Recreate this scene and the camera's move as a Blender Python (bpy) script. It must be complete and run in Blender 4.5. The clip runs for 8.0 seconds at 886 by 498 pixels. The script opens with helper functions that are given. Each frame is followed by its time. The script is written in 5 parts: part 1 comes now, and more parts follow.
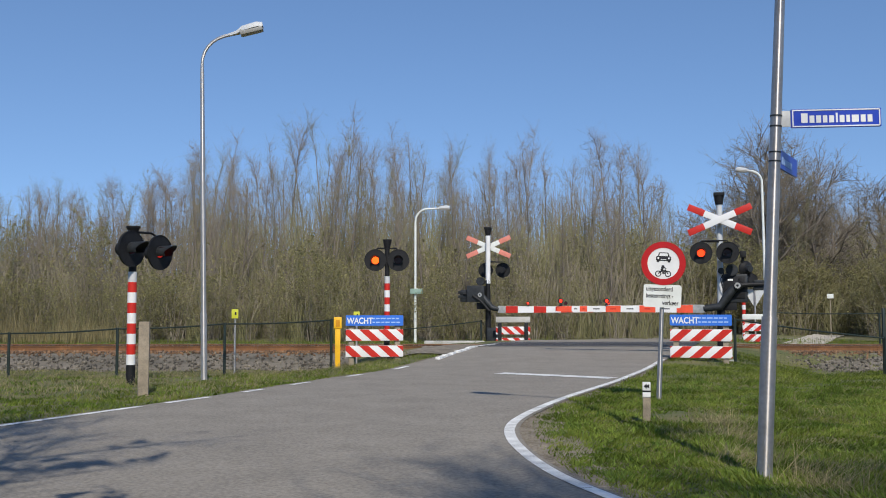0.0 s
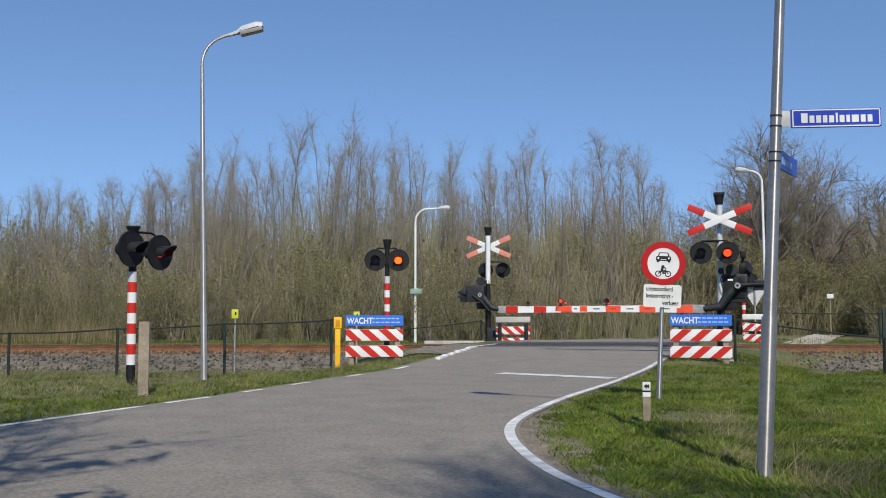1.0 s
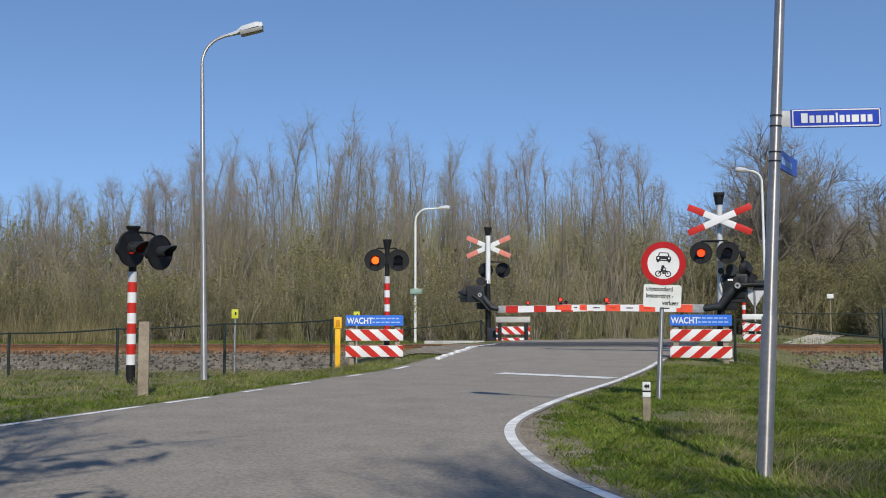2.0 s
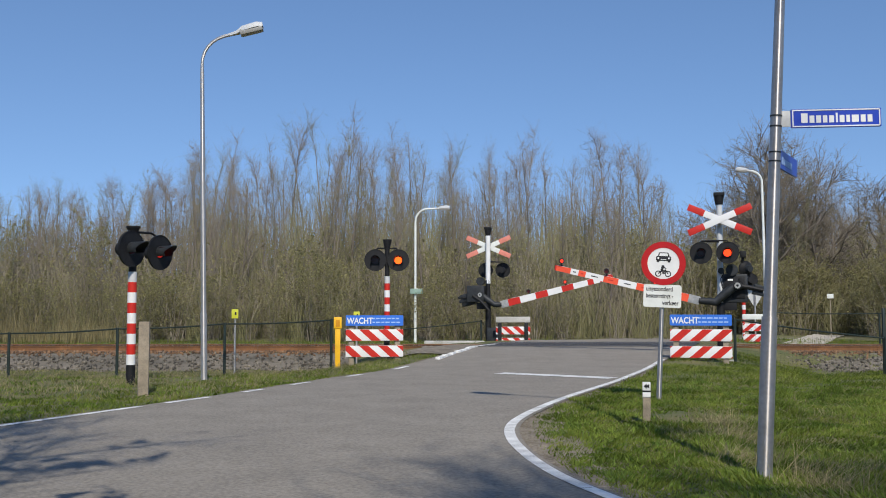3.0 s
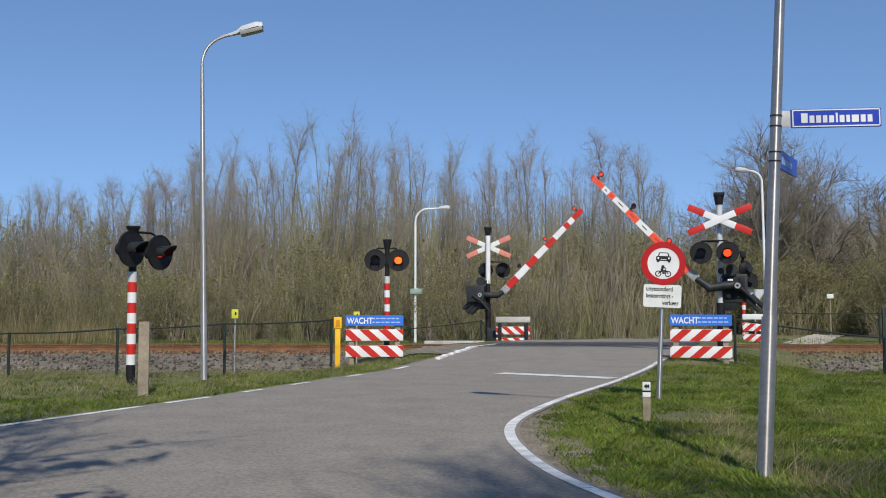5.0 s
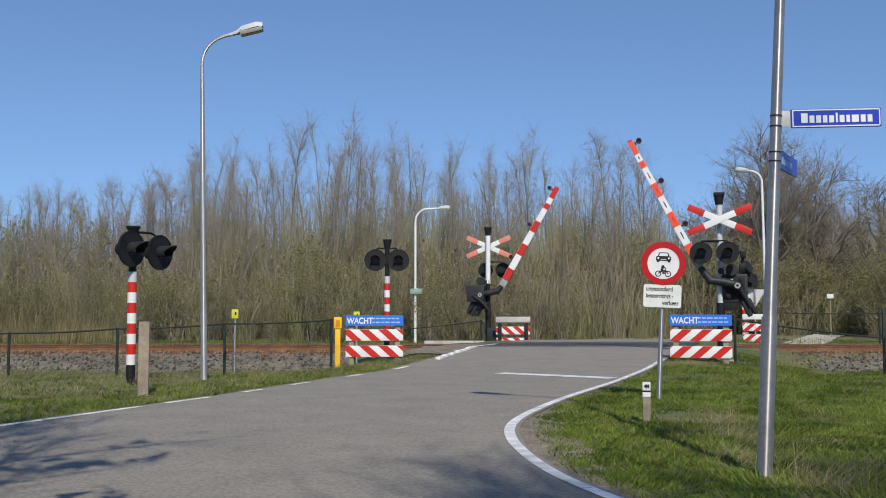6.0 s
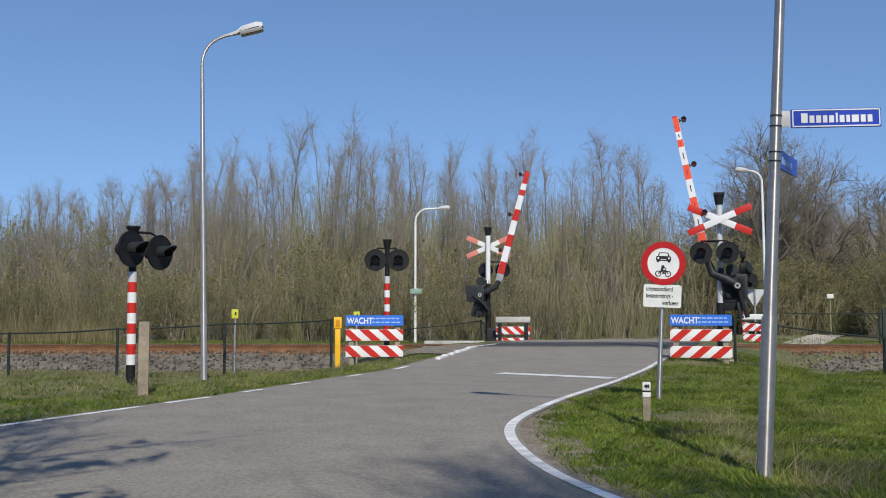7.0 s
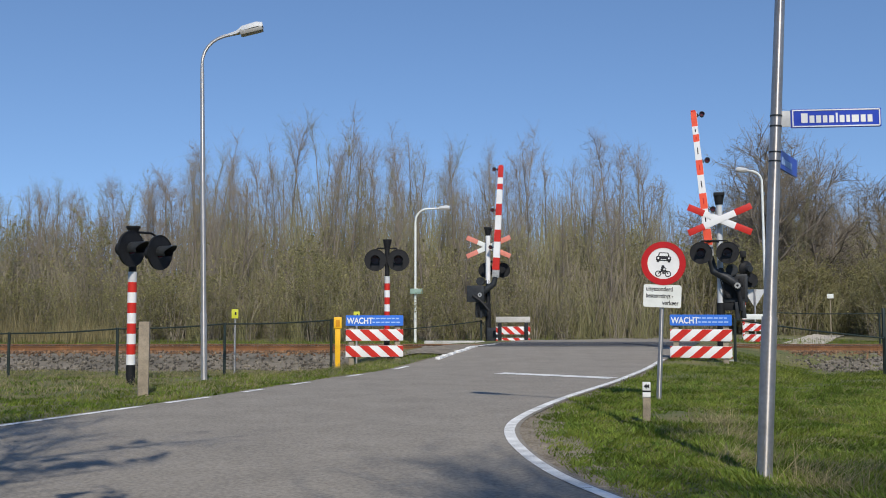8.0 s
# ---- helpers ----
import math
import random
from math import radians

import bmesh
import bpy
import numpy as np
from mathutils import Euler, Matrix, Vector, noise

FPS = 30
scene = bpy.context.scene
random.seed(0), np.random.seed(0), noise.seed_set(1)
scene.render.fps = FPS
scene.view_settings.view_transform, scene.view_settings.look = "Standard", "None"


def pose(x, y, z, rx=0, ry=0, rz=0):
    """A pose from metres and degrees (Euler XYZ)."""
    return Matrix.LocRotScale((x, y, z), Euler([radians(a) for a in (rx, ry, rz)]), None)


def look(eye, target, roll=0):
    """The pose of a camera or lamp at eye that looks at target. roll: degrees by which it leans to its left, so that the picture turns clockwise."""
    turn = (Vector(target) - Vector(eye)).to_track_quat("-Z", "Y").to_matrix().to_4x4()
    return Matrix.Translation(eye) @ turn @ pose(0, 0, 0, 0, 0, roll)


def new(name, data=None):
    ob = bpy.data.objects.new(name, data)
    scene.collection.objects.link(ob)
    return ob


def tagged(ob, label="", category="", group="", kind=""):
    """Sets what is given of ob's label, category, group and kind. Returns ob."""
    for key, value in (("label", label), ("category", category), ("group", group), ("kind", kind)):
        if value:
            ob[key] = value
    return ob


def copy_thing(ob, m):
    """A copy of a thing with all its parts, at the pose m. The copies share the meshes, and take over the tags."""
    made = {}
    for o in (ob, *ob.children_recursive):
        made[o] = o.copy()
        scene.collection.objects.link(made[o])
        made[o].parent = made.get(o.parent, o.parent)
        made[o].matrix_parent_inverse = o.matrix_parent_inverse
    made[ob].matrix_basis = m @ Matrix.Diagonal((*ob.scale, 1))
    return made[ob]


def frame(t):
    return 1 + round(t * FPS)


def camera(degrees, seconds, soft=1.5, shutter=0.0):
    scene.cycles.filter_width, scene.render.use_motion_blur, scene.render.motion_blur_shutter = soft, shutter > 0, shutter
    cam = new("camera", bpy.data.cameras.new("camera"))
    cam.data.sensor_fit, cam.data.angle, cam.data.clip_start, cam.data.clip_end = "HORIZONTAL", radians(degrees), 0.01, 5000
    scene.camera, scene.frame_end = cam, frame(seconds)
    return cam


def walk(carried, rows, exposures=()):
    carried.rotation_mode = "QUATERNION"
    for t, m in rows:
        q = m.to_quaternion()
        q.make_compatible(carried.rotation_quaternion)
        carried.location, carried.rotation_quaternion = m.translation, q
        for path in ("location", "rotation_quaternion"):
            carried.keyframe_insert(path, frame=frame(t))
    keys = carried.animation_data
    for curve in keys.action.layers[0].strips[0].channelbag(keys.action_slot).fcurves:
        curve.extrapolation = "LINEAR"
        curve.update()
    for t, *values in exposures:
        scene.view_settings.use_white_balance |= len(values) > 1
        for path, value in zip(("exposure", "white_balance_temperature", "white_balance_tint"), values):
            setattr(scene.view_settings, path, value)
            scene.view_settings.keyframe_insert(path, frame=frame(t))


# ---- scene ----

# ---------------------------------------------------------------- camera
cam = camera(48.5, 8.0, soft=1.0)
EYE = pose(0, 0, 1.25, 93.55, 0, 0)
walk(cam, [(0, EYE), (8.0, EYE)])

# ---------------------------------------------------------------- world, sun, exposure
SUN_ELEV, SUN_AZ = radians(44), math.atan2(0.15, -0.99)   # azimuth, from +y towards +x
world = bpy.data.worlds.new("sky")
world.use_nodes = True
scene.world = world
wt = world.node_tree
sky = wt.nodes.new("ShaderNodeTexSky")
sky.sky_type, sky.sun_disc = "NISHITA", False
sky.sun_elevation, sky.sun_rotation = SUN_ELEV, SUN_AZ
sky.altitude = 700
sky.air_density, sky.dust_density, sky.ozone_density = 1.0, 0.1, 3.0
coord, lift = wt.nodes.new("ShaderNodeTexCoord"), wt.nodes.new("ShaderNodeVectorMath")   # clear air: little paling near the horizon
lift.operation = "MULTIPLY_ADD"
lift.inputs[1].default_value, lift.inputs[2].default_value = (1, 1, 0.82), (0, 0, 0.14)
wt.links.new(coord.outputs["Generated"], lift.inputs[0])
wt.links.new(lift.outputs[0], sky.inputs["Vector"])
hue = wt.nodes.new("ShaderNodeHueSaturation")       # a deep spring blue
hue.inputs["Saturation"].default_value, hue.inputs["Hue"].default_value = 1.08, 0.5025
wt.links.new(sky.outputs[0], hue.inputs["Color"])
wt.links.new(hue.outputs[0], wt.nodes["Background"].inputs[0])
wt.nodes["Background"].inputs[1].default_value = 0.142

sun_dir = Vector((math.sin(SUN_AZ) * math.cos(SUN_ELEV), math.cos(SUN_AZ) * math.cos(SUN_ELEV), math.sin(SUN_ELEV)))
sun = new("sun", bpy.data.lights.new("sun", "SUN"))
sun.data.energy, sun.data.angle, sun.data.color = 4.2, radians(0.6), (1.0, 0.93, 0.82)
sun.matrix_world = look(sun_dir * 60, (0, 0, 0))
scene.view_settings.exposure = 0.0


# ---------------------------------------------------------------- materials
def material(name, colour, rough=0.6, metal=0.0, vary=0.25, size=0.3, fine=0.02, bump=0.2, second=None, spec=0.5, island=False, depth=0.01, grit=None):
    """Principled surface with two scales of mottling and a fine bump; size and fine in metres."""
    m = bpy.data.materials.new(name)
    m.use_nodes = True
    nt = m.node_tree
    b = nt.nodes["Principled BSDF"]
    b.inputs["Roughness"].default_value, b.inputs["Metallic"].default_value = rough, metal
    b.inputs["Specular IOR Level"].default_value = spec
    tc = nt.nodes.new("ShaderNodeTexCoord")
    n1, n2 = nt.nodes.new("ShaderNodeTexNoise"), nt.nodes.new("ShaderNodeTexNoise")
    n1.inputs["Scale"].default_value, n1.inputs["Detail"].default_value = 1 / size, 5
    n2.inputs["Scale"].default_value, n2.inputs["Detail"].default_value = 1 / fine, 3
    for n in (n1, n2):
        nt.links.new(tc.outputs["Object"], n.inputs["Vector"])
    ramp = nt.nodes.new("ShaderNodeMapRange")
    ramp.inputs[1].default_value, ramp.inputs[2].default_value = 0.3, 0.7
    nt.links.new(n1.outputs[0], ramp.inputs[0])
    mix = nt.nodes.new("ShaderNodeMix")
    mix.data_type = "RGBA"
    c = Vector(colour)
    mix.inputs[6].default_value = (*(c * (1 - vary)), 1)
    mix.inputs[7].default_value = (*(Vector(second) if second else c * (1 + vary)), 1)
    nt.links.new(ramp.outputs[0], mix.inputs[0])
    grain = nt.nodes.new("ShaderNodeMix")
    grain.data_type, grain.blend_type = "RGBA", "OVERLAY"
    grain.inputs[0].default_value = min(1, vary * 1.6) if grit is None else grit
    nt.links.new(mix.outputs[2], grain.inputs[6])
    last = n2.outputs[0]
    if island:
        geo = nt.nodes.new("ShaderNodeNewGeometry")
        last = geo.outputs["Random Per Island"]
        grain.inputs[0].default_value = 0.35 if grit is None else grit
    nt.links.new(last, grain.inputs[7])
    nt.links.new(grain.outputs[2], b.inputs["Base Color"])
    if bump:
        bp = nt.nodes.new("ShaderNodeBump")
        bp.inputs["Strength"].default_value, bp.inputs["Distance"].default_value = bump, depth
        nt.links.new(n2.outputs[0], bp.inputs["Height"])
        nt.links.new(bp.outputs[0], b.inputs["Normal"])
    return m


def glow(name, colour, strength):
    m = bpy.data.materials.new(name)
    m.use_nodes = True
    b = m.node_tree.nodes["Principled BSDF"]
    b.inputs["Base Color"].default_value = (0.35, 0.02, 0.01, 1)
    b.inputs["Emission Color"].default_value = (*colour, 1)
    b.inputs["Emission Strength"].default_value = strength
    return m


M = {
    "asphalt": material("asphalt", (0.232, 0.210, 0.176), 0.88, vary=0.1, size=0.7, fine=0.03, bump=0.9, depth=0.01, grit=0.6, spec=0.35),
    "asphalt_dark": material("asphalt_dark", (0.07, 0.069, 0.068), 0.85, vary=0.25, size=0.6, fine=0.02, bump=0.4, depth=0.006),
    "line": material("line_paint", (0.66, 0.66, 0.63), 0.6, vary=0.32, size=0.25, fine=0.02, bump=0.3),
    "soil": material("verge_soil", (0.10, 0.14, 0.028), 0.95, vary=0.4, size=0.9, fine=0.05, bump=0.8, second=(0.165, 0.145, 0.065), depth=0.03),
    "dirt": material("bare_earth", (0.20, 0.165, 0.12), 0.95, vary=0.35, size=0.25, fine=0.04, bump=0.9, depth=0.03, grit=0.7, second=(0.27, 0.235, 0.18)),
    "grass": material("grass_blades", (0.135, 0.235, 0.022), 0.6, vary=0.5, size=0.8, fine=0.06, bump=0, second=(0.28, 0.32, 0.055), island=True, spec=0.3),
    "weed": material("weed_leaves", (0.13, 0.25, 0.03), 0.55, vary=0.4, size=0.7, fine=0.05, bump=0, second=(0.26, 0.34, 0.05), island=True, spec=0.35),
    "dry": material("dry_stalks", (0.36, 0.31, 0.17), 0.8, vary=0.3, size=0.6, fine=0.05, bump=0, island=True, spec=0.2),
    "stone": material("ballast_stone", (0.125, 0.11, 0.086), 0.9, grit=0.75, vary=0.35, size=0.6, fine=0.03, bump=0.4, island=True),
    "rust_stone": material("rust_stained_stone", (0.155, 0.088, 0.045), 0.9, grit=0.7, vary=0.3, size=0.6, fine=0.03, bump=0.4, island=True),
    "rust": material("rail_rust", (0.19, 0.088, 0.036), 0.85, vary=0.3, size=0.5, fine=0.02, bump=0.4),
    "railtop": material("polished_rail", (0.55, 0.5, 0.45), 0.35, metal=0.9, vary=0.1, size=0.5),
    "sleeper": material("sleeper_concrete", (0.22, 0.15, 0.10), 0.9, vary=0.25, size=0.3, fine=0.02, bump=0.4),
    "concrete": material("concrete", (0.42, 0.41, 0.38), 0.85, vary=0.18, size=0.4, fine=0.02, bump=0.3),
    "galv": material("galvanised_steel", (0.45, 0.43, 0.415), 0.42, metal=0.8, spec=0.5, vary=0.13, size=0.25, fine=0.03, bump=0.06),
    "bright_galv": material("bright_galvanised", (0.50, 0.485, 0.47), 0.42, metal=0.7, spec=0.5, vary=0.1, size=0.25, fine=0.03, bump=0.05),
    "socket": material("grey_casting", (0.30, 0.31, 0.31), 0.55, vary=0.2, size=0.1, fine=0.02, bump=0.15),
    "greypaint": material("grey_paint", (0.52, 0.53, 0.53), 0.5, vary=0.1, size=0.4, fine=0.03, bump=0.1),
    "black": material("black_paint", (0.013, 0.0135, 0.015), 0.6, spec=0.25, vary=0.3, size=0.2, fine=0.02, bump=0.1),
    "machine": material("dark_machine_paint", (0.022, 0.025, 0.028), 0.55, spec=0.35, vary=0.35, size=0.15, fine=0.02, bump=0.15),
    "white": material("white_paint", (0.74, 0.74, 0.73), 0.45, vary=0.06, size=0.3, fine=0.03, bump=0.05),
    "red": material("signal_red", (0.52, 0.02, 0.010), 0.45, vary=0.1, size=0.3, fine=0.03, bump=0.05),
    "orange": material("fluorescent_orange_red", (0.80, 0.088, 0.035), 0.45, vary=0.1, size=0.3, fine=0.03, bump=0.05),
    "ringred": material("sign_red", (0.43, 0.010, 0.013), 0.5, vary=0.06, size=0.3, fine=0.03, bump=0.03, spec=0.3),
    "small_unlit_disc": material("small_unlit_disc_red", (0.10, 0.012, 0.015), 0.35, vary=0.1, size=0.1, bump=0),
    "fade": material("faded_red", (0.66, 0.22, 0.16), 0.6, vary=0.1, size=0.2, fine=0.03, bump=0.05),
    "blue": material("sign_blue", (0.035, 0.16, 0.62), 0.4, vary=0.06, size=0.4, fine=0.03, bump=0.03),
    "navy": material("street_sign_blue", (0.015, 0.05, 0.42), 0.35, vary=0.06, size=0.4, fine=0.03, bump=0.03),
    "boxgreen": material("pale_green_paint", (0.25, 0.36, 0.30), 0.5, vary=0.1),
    "pale": material("pale_blue_print", (0.35, 0.5, 0.8), 0.5, vary=0.05),
    "yellow": material("marker_yellow", (0.82, 0.45, 0.015), 0.45, vary=0.1, size=0.3, fine=0.03, bump=0.05),
    "amber": material("amber_panel", (0.55, 0.24, 0.01), 0.4, vary=0.15),
    "limesign": material("lime_yellow", (0.55, 0.55, 0.04), 0.5, vary=0.1),
    "offwhite": material("weathered_white", (0.70, 0.72, 0.68), 0.55, vary=0.08, size=0.2, fine=0.03, bump=0.05),
    "ink": material("black_ink", (0.012, 0.012, 0.014), 0.5, vary=0.1),
    "wood": material("weathered_wood", (0.27, 0.225, 0.165), 0.85, vary=0.25, size=0.12, fine=0.015, bump=0.5),
    "greenpost": material("green_fence_paint", (0.014, 0.024, 0.02), 0.5, vary=0.25, size=0.2, bump=0.1),
    "unlit_disc": material("unlit_disc_red", (0.06, 0.006, 0.006), 0.25, vary=0.2, size=0.1, bump=0.0),
    "bark": material("bark_brown", (0.19, 0.16, 0.13), 0.9, vary=0.35, size=0.5, fine=0.05, bump=0.4, depth=0.02),
    "twig": material("twigs_brown", (0.205, 0.178, 0.128), 0.85, vary=0.3, size=2.5, fine=0.3, bump=0, spec=0.2),
    "twig_grey": material("twigs_grey", (0.215, 0.19, 0.16), 0.85, vary=0.3, size=2.5, fine=0.3, bump=0, spec=0.2),
    "twig_olive": material("twigs_olive", (0.19, 0.182, 0.09), 0.85, vary=0.3, size=2.5, fine=0.3, bump=0, spec=0.2),
    "stem": material("pale_stems", (0.235, 0.205, 0.155), 0.85, vary=0.3, size=1.2, fine=0.1, bump=0.2, spec=0.2),
    "bud": material("spring_buds", (0.29, 0.265, 0.125), 0.7, vary=0.3, size=1.5, fine=0.2, bump=0, island=True, spec=0.2),
    # greyer than the near twigs: haze of distance put into the colour
    "far_twig": material("far_twigs", (0.185, 0.172, 0.155), 0.9, vary=0.3, size=4.0, fine=0.4, bump=0, spec=0.1),
    "litter": material("leaf_litter", (0.17, 0.14, 0.08), 0.95, vary=0.35, size=1.5, fine=0.08, bump=0.7, depth=0.04, second=(0.22, 0.22, 0.09)),
    "sand": material("sandy_path", (0.44, 0.40, 0.33), 0.95, vary=0.15, size=1.2, fine=0.04, bump=0.4),
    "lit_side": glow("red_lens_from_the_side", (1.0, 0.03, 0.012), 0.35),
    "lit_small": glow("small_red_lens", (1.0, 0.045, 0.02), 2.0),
    "lit": glow("lit_red_lens", (1.0, 0.05, 0.012), 2.6),
    "lit_amber": glow("lit_amber_red_lens", (1.0, 0.090, 0.010), 3.2),
    "diffuser": material("lamp_bowl", (0.30, 0.29, 0.26), 0.3, vary=0.12, size=0.15),
}


def let_light_through(m, share):
    """Thin leaves: part of the light passes through them."""
    nt = m.node_tree
    b = nt.nodes["Principled BSDF"]
    tr, mix = nt.nodes.new("ShaderNodeBsdfTranslucent"), nt.nodes.new("ShaderNodeMixShader")
    mix.inputs[0].default_value = share
    nt.links.new(b.inputs["Base Color"].links[0].from_socket, tr.inputs[0])
    nt.links.new(b.outputs[0], mix.inputs[1])
    nt.links.new(tr.outputs[0], mix.inputs[2])
    nt.links.new(mix.outputs[0], nt.nodes["Material Output"].inputs[0])


def drawn_tube(m):
    """Steel tube drawn along its length: the gloss spreads up and down it."""
    nt = m.node_tree
    b = nt.nodes["Principled BSDF"]
    tan = nt.nodes.new("ShaderNodeTangent")
    tan.direction_type, tan.axis = "RADIAL", "Z"
    nt.links.new(tan.outputs[0], b.inputs["Tangent"])
    b.inputs["Anisotropic"].default_value, b.inputs["Anisotropic Rotation"].default_value = 0.85, 0.25


drawn_tube(M["galv"]), drawn_tube(M["bright_galv"])
for leaf in ("grass", "weed", "dry", "bud"):
    let_light_through(M[leaf], 0.5)


# ---------------------------------------------------------------- mesh helpers
def box(bm, c, s, rot=None, bevel=0.0):
    """A box with centre c and size s, its edges bevelled."""
    r = bmesh.ops.create_cube(bm, size=1)
    vs = r["verts"]
    m = Matrix.Translation(c) @ (rot.to_4x4() if rot else Matrix()) @ Matrix.Diagonal((*s, 1))
    bmesh.ops.transform(bm, matrix=m, verts=vs)
    if bevel:
        es = list({e for v in vs for e in v.link_edges})
        bmesh.ops.bevel(bm, geom=es, offset=bevel, segments=2, profile=0.6, affect="EDGES")
    return bm


def rod(bm, a, b, r0, r1=None, seg=12, caps=True):
    """A round bar from a to b, tapering from r0 to r1."""
    a, b = Vector(a), Vector(b)
    r1 = r0 if r1 is None else r1
    r = bmesh.ops.create_cone(bm, cap_ends=caps, segments=seg, radius1=r0, radius2=r1, depth=(b - a).length)
    q = (b - a).to_track_quat("Z", "Y").to_matrix().to_4x4()
    bmesh.ops.transform(bm, matrix=Matrix.Translation((a + b) / 2) @ q, verts=r["verts"])
    return bm


def sweep(bm, pts, radii, seg=10):
    """A tube along a polyline; radii one number or one per point."""
    pts = [Vector(p) for p in pts]
    radii = [radii] * len(pts) if isinstance(radii, (int, float)) else radii
    rings, ref = [], None
    for i, p in enumerate(pts):
        d = (pts[min(i + 1, len(pts) - 1)] - pts[max(i - 1, 0)]).normalized()
        ref = d.orthogonal().normalized() if ref is None else (ref - d * ref.dot(d)).normalized()
        side = d.cross(ref)
        rings.append([bm.verts.new(p + radii[i] * (math.cos(a) * ref + math.sin(a) * side)) for a in (2 * math.pi * k / seg for k in range(seg))])
    for r0, r1 in zip(rings, rings[1:]):
        for k in range(seg):
            bm.faces.new((r0[k], r0[(k + 1) % seg], r1[(k + 1) % seg], r1[k]))
    bm.faces.new(list(reversed(rings[0])))
    bm.faces.new(rings[-1])
    return bm


def slab(bm, poly, y0, y1):
    """A flat plate in the xz plane with the outline poly, from y0 to y1."""
    a = [bm.verts.new((x, y0, z)) for x, z in poly]
    b = [bm.verts.new((x, y1, z)) for x, z in poly]
    bm.faces.new(a), bm.faces.new(list(reversed(b)))
    n = len(poly)
    for i in range(n):
        bm.faces.new((a[i], b[i], b[(i + 1) % n], a[(i + 1) % n]))
    return bm


def circle(cx, cz, r, n=40, a0=0.0, a1=2 * math.pi):
    full = abs(a1 - a0 - 2 * math.pi) < 1e-6
    return [(cx + r * math.cos(a0 + (a1 - a0) * i / (n if full else n - 1)), cz + r * math.sin(a0 + (a1 - a0) * i / (n if full else n - 1))) for i in range(n)]


def rounded(cx, cz, w, h, r, n=5):
    out = []
    for sx, sz, a in ((1, 1, 0), (-1, 1, 90), (-1, -1, 180), (1, -1, 270)):
        out += circle(cx + sx * (w / 2 - r), cz + sz * (h / 2 - r), r, n, radians(a), radians(a + 90))
    return out


def ring(bm, r0, r1, y0, y1, n=40, cx=0.0, cz=0.0):
    """A flat ring in the xz plane."""
    loops = []
    for r, y in ((r0, y0), (r1, y0), (r1, y1), (r0, y1)):
        loops.append([bm.verts.new((x, y, z)) for x, z in circle(cx, cz, r, n)])
    for k in range(4):
        p, q = loops[k], loops[(k + 1) % 4]
        for i in range(n):
            bm.faces.new((p[i], p[(i + 1) % n], q[(i + 1) % n], q[i]))
    return bm


def clip_band(x0, w, shear, xa, xb, za, zb):
    """The part of a slanting stripe that lies inside a rectangle."""
    poly = [(x0, za), (x0 + w, za), (x0 + w + shear, zb), (x0 + shear, zb)]
    for lim, sign in ((xa, 1), (xb, -1)):
        out = []
        for i, p in enumerate(poly):
            q = poly[(i + 1) % len(poly)]
            pin, qin = sign * (p[0] - lim) >= 0, sign * (q[0] - lim) >= 0
            if pin:
                out.append(p)
            if pin != qin:
                t = (lim - p[0]) / (q[0] - p[0])
                out.append((lim, p[1] + t * (q[1] - p[1])))
        poly = out
        if len(poly) < 3:
            return None
    return poly


def mesh_of(name, bm, mat, smooth=True):
    bmesh.ops.recalc_face_normals(bm, faces=bm.faces)
    me = bpy.data.meshes.new(name)
    bm.to_mesh(me)
    bm.free()
    me.materials.append(mat)
    if smooth:
        me.shade_smooth()
        me.set_sharp_from_angle(angle=radians(35))
    return me


def part(name, bm, mat, parent, label="", at=None):
    """One mesh object under a thing or a part."""
    ob = new(name, mesh_of(name, bm, M[mat]))
    ob.parent = parent
    if at is not None:
        ob.matrix_basis = at
    return tagged(ob, label)


def thing(name, at, label, category, group="", kind=""):
    ob = new(name)
    ob.empty_display_size = 0.2
    ob.matrix_basis = at
    return tagged(ob, label, category, group, kind)


def raw(name, verts, faces, mat, smooth=False):
    me = bpy.data.meshes.new(name)
    if len(verts):
        verts, faces = np.asarray(verts, np.float32), np.asarray(faces, np.int32)
        k = faces.shape[1]
        me.vertices.add(len(verts)), me.loops.add(faces.size), me.polygons.add(len(faces))
        me.vertices.foreach_set("co", verts.ravel())
        me.loops.foreach_set("vertex_index", faces.ravel())
        me.polygons.foreach_set("loop_start", np.arange(0, faces.size, k, dtype=np.int32))
        me.update(calc_edges=True)
        me.validate()
    me.materials.append(M[mat])
    if smooth:
        me.shade_smooth()
    return me


def words(name, text, height, mat, parent, at, spread=1.0, bold=0.0, label=""):
    """Lettering as a thin mesh in the xz plane of its parent, facing -y."""
    cu = bpy.data.curves.new(name, "FONT")
    cu.body, cu.size, cu.extrude, cu.offset = text, height / 0.7, 0.0012, bold
    tmp = new(name + "_curve", cu)
    me = bpy.data.meshes.new_from_object(tmp)
    bpy.data.objects.remove(tmp)
    me.materials.clear()
    me.materials.append(M[mat])
    ob = new(name, me)
    ob.parent = parent
    ob.matrix_basis = at @ pose(0, 0, 0, 90) @ Matrix.Diagonal((spread, 1, 1, 1))
    return tagged(ob, label)


# ---------------------------------------------------------------- the lie of the land
def smooth01(a, b, x):
    t = min(1.0, max(0.0, (x - a) / (b - a)))
    return t * t * (3 - 2 * t)


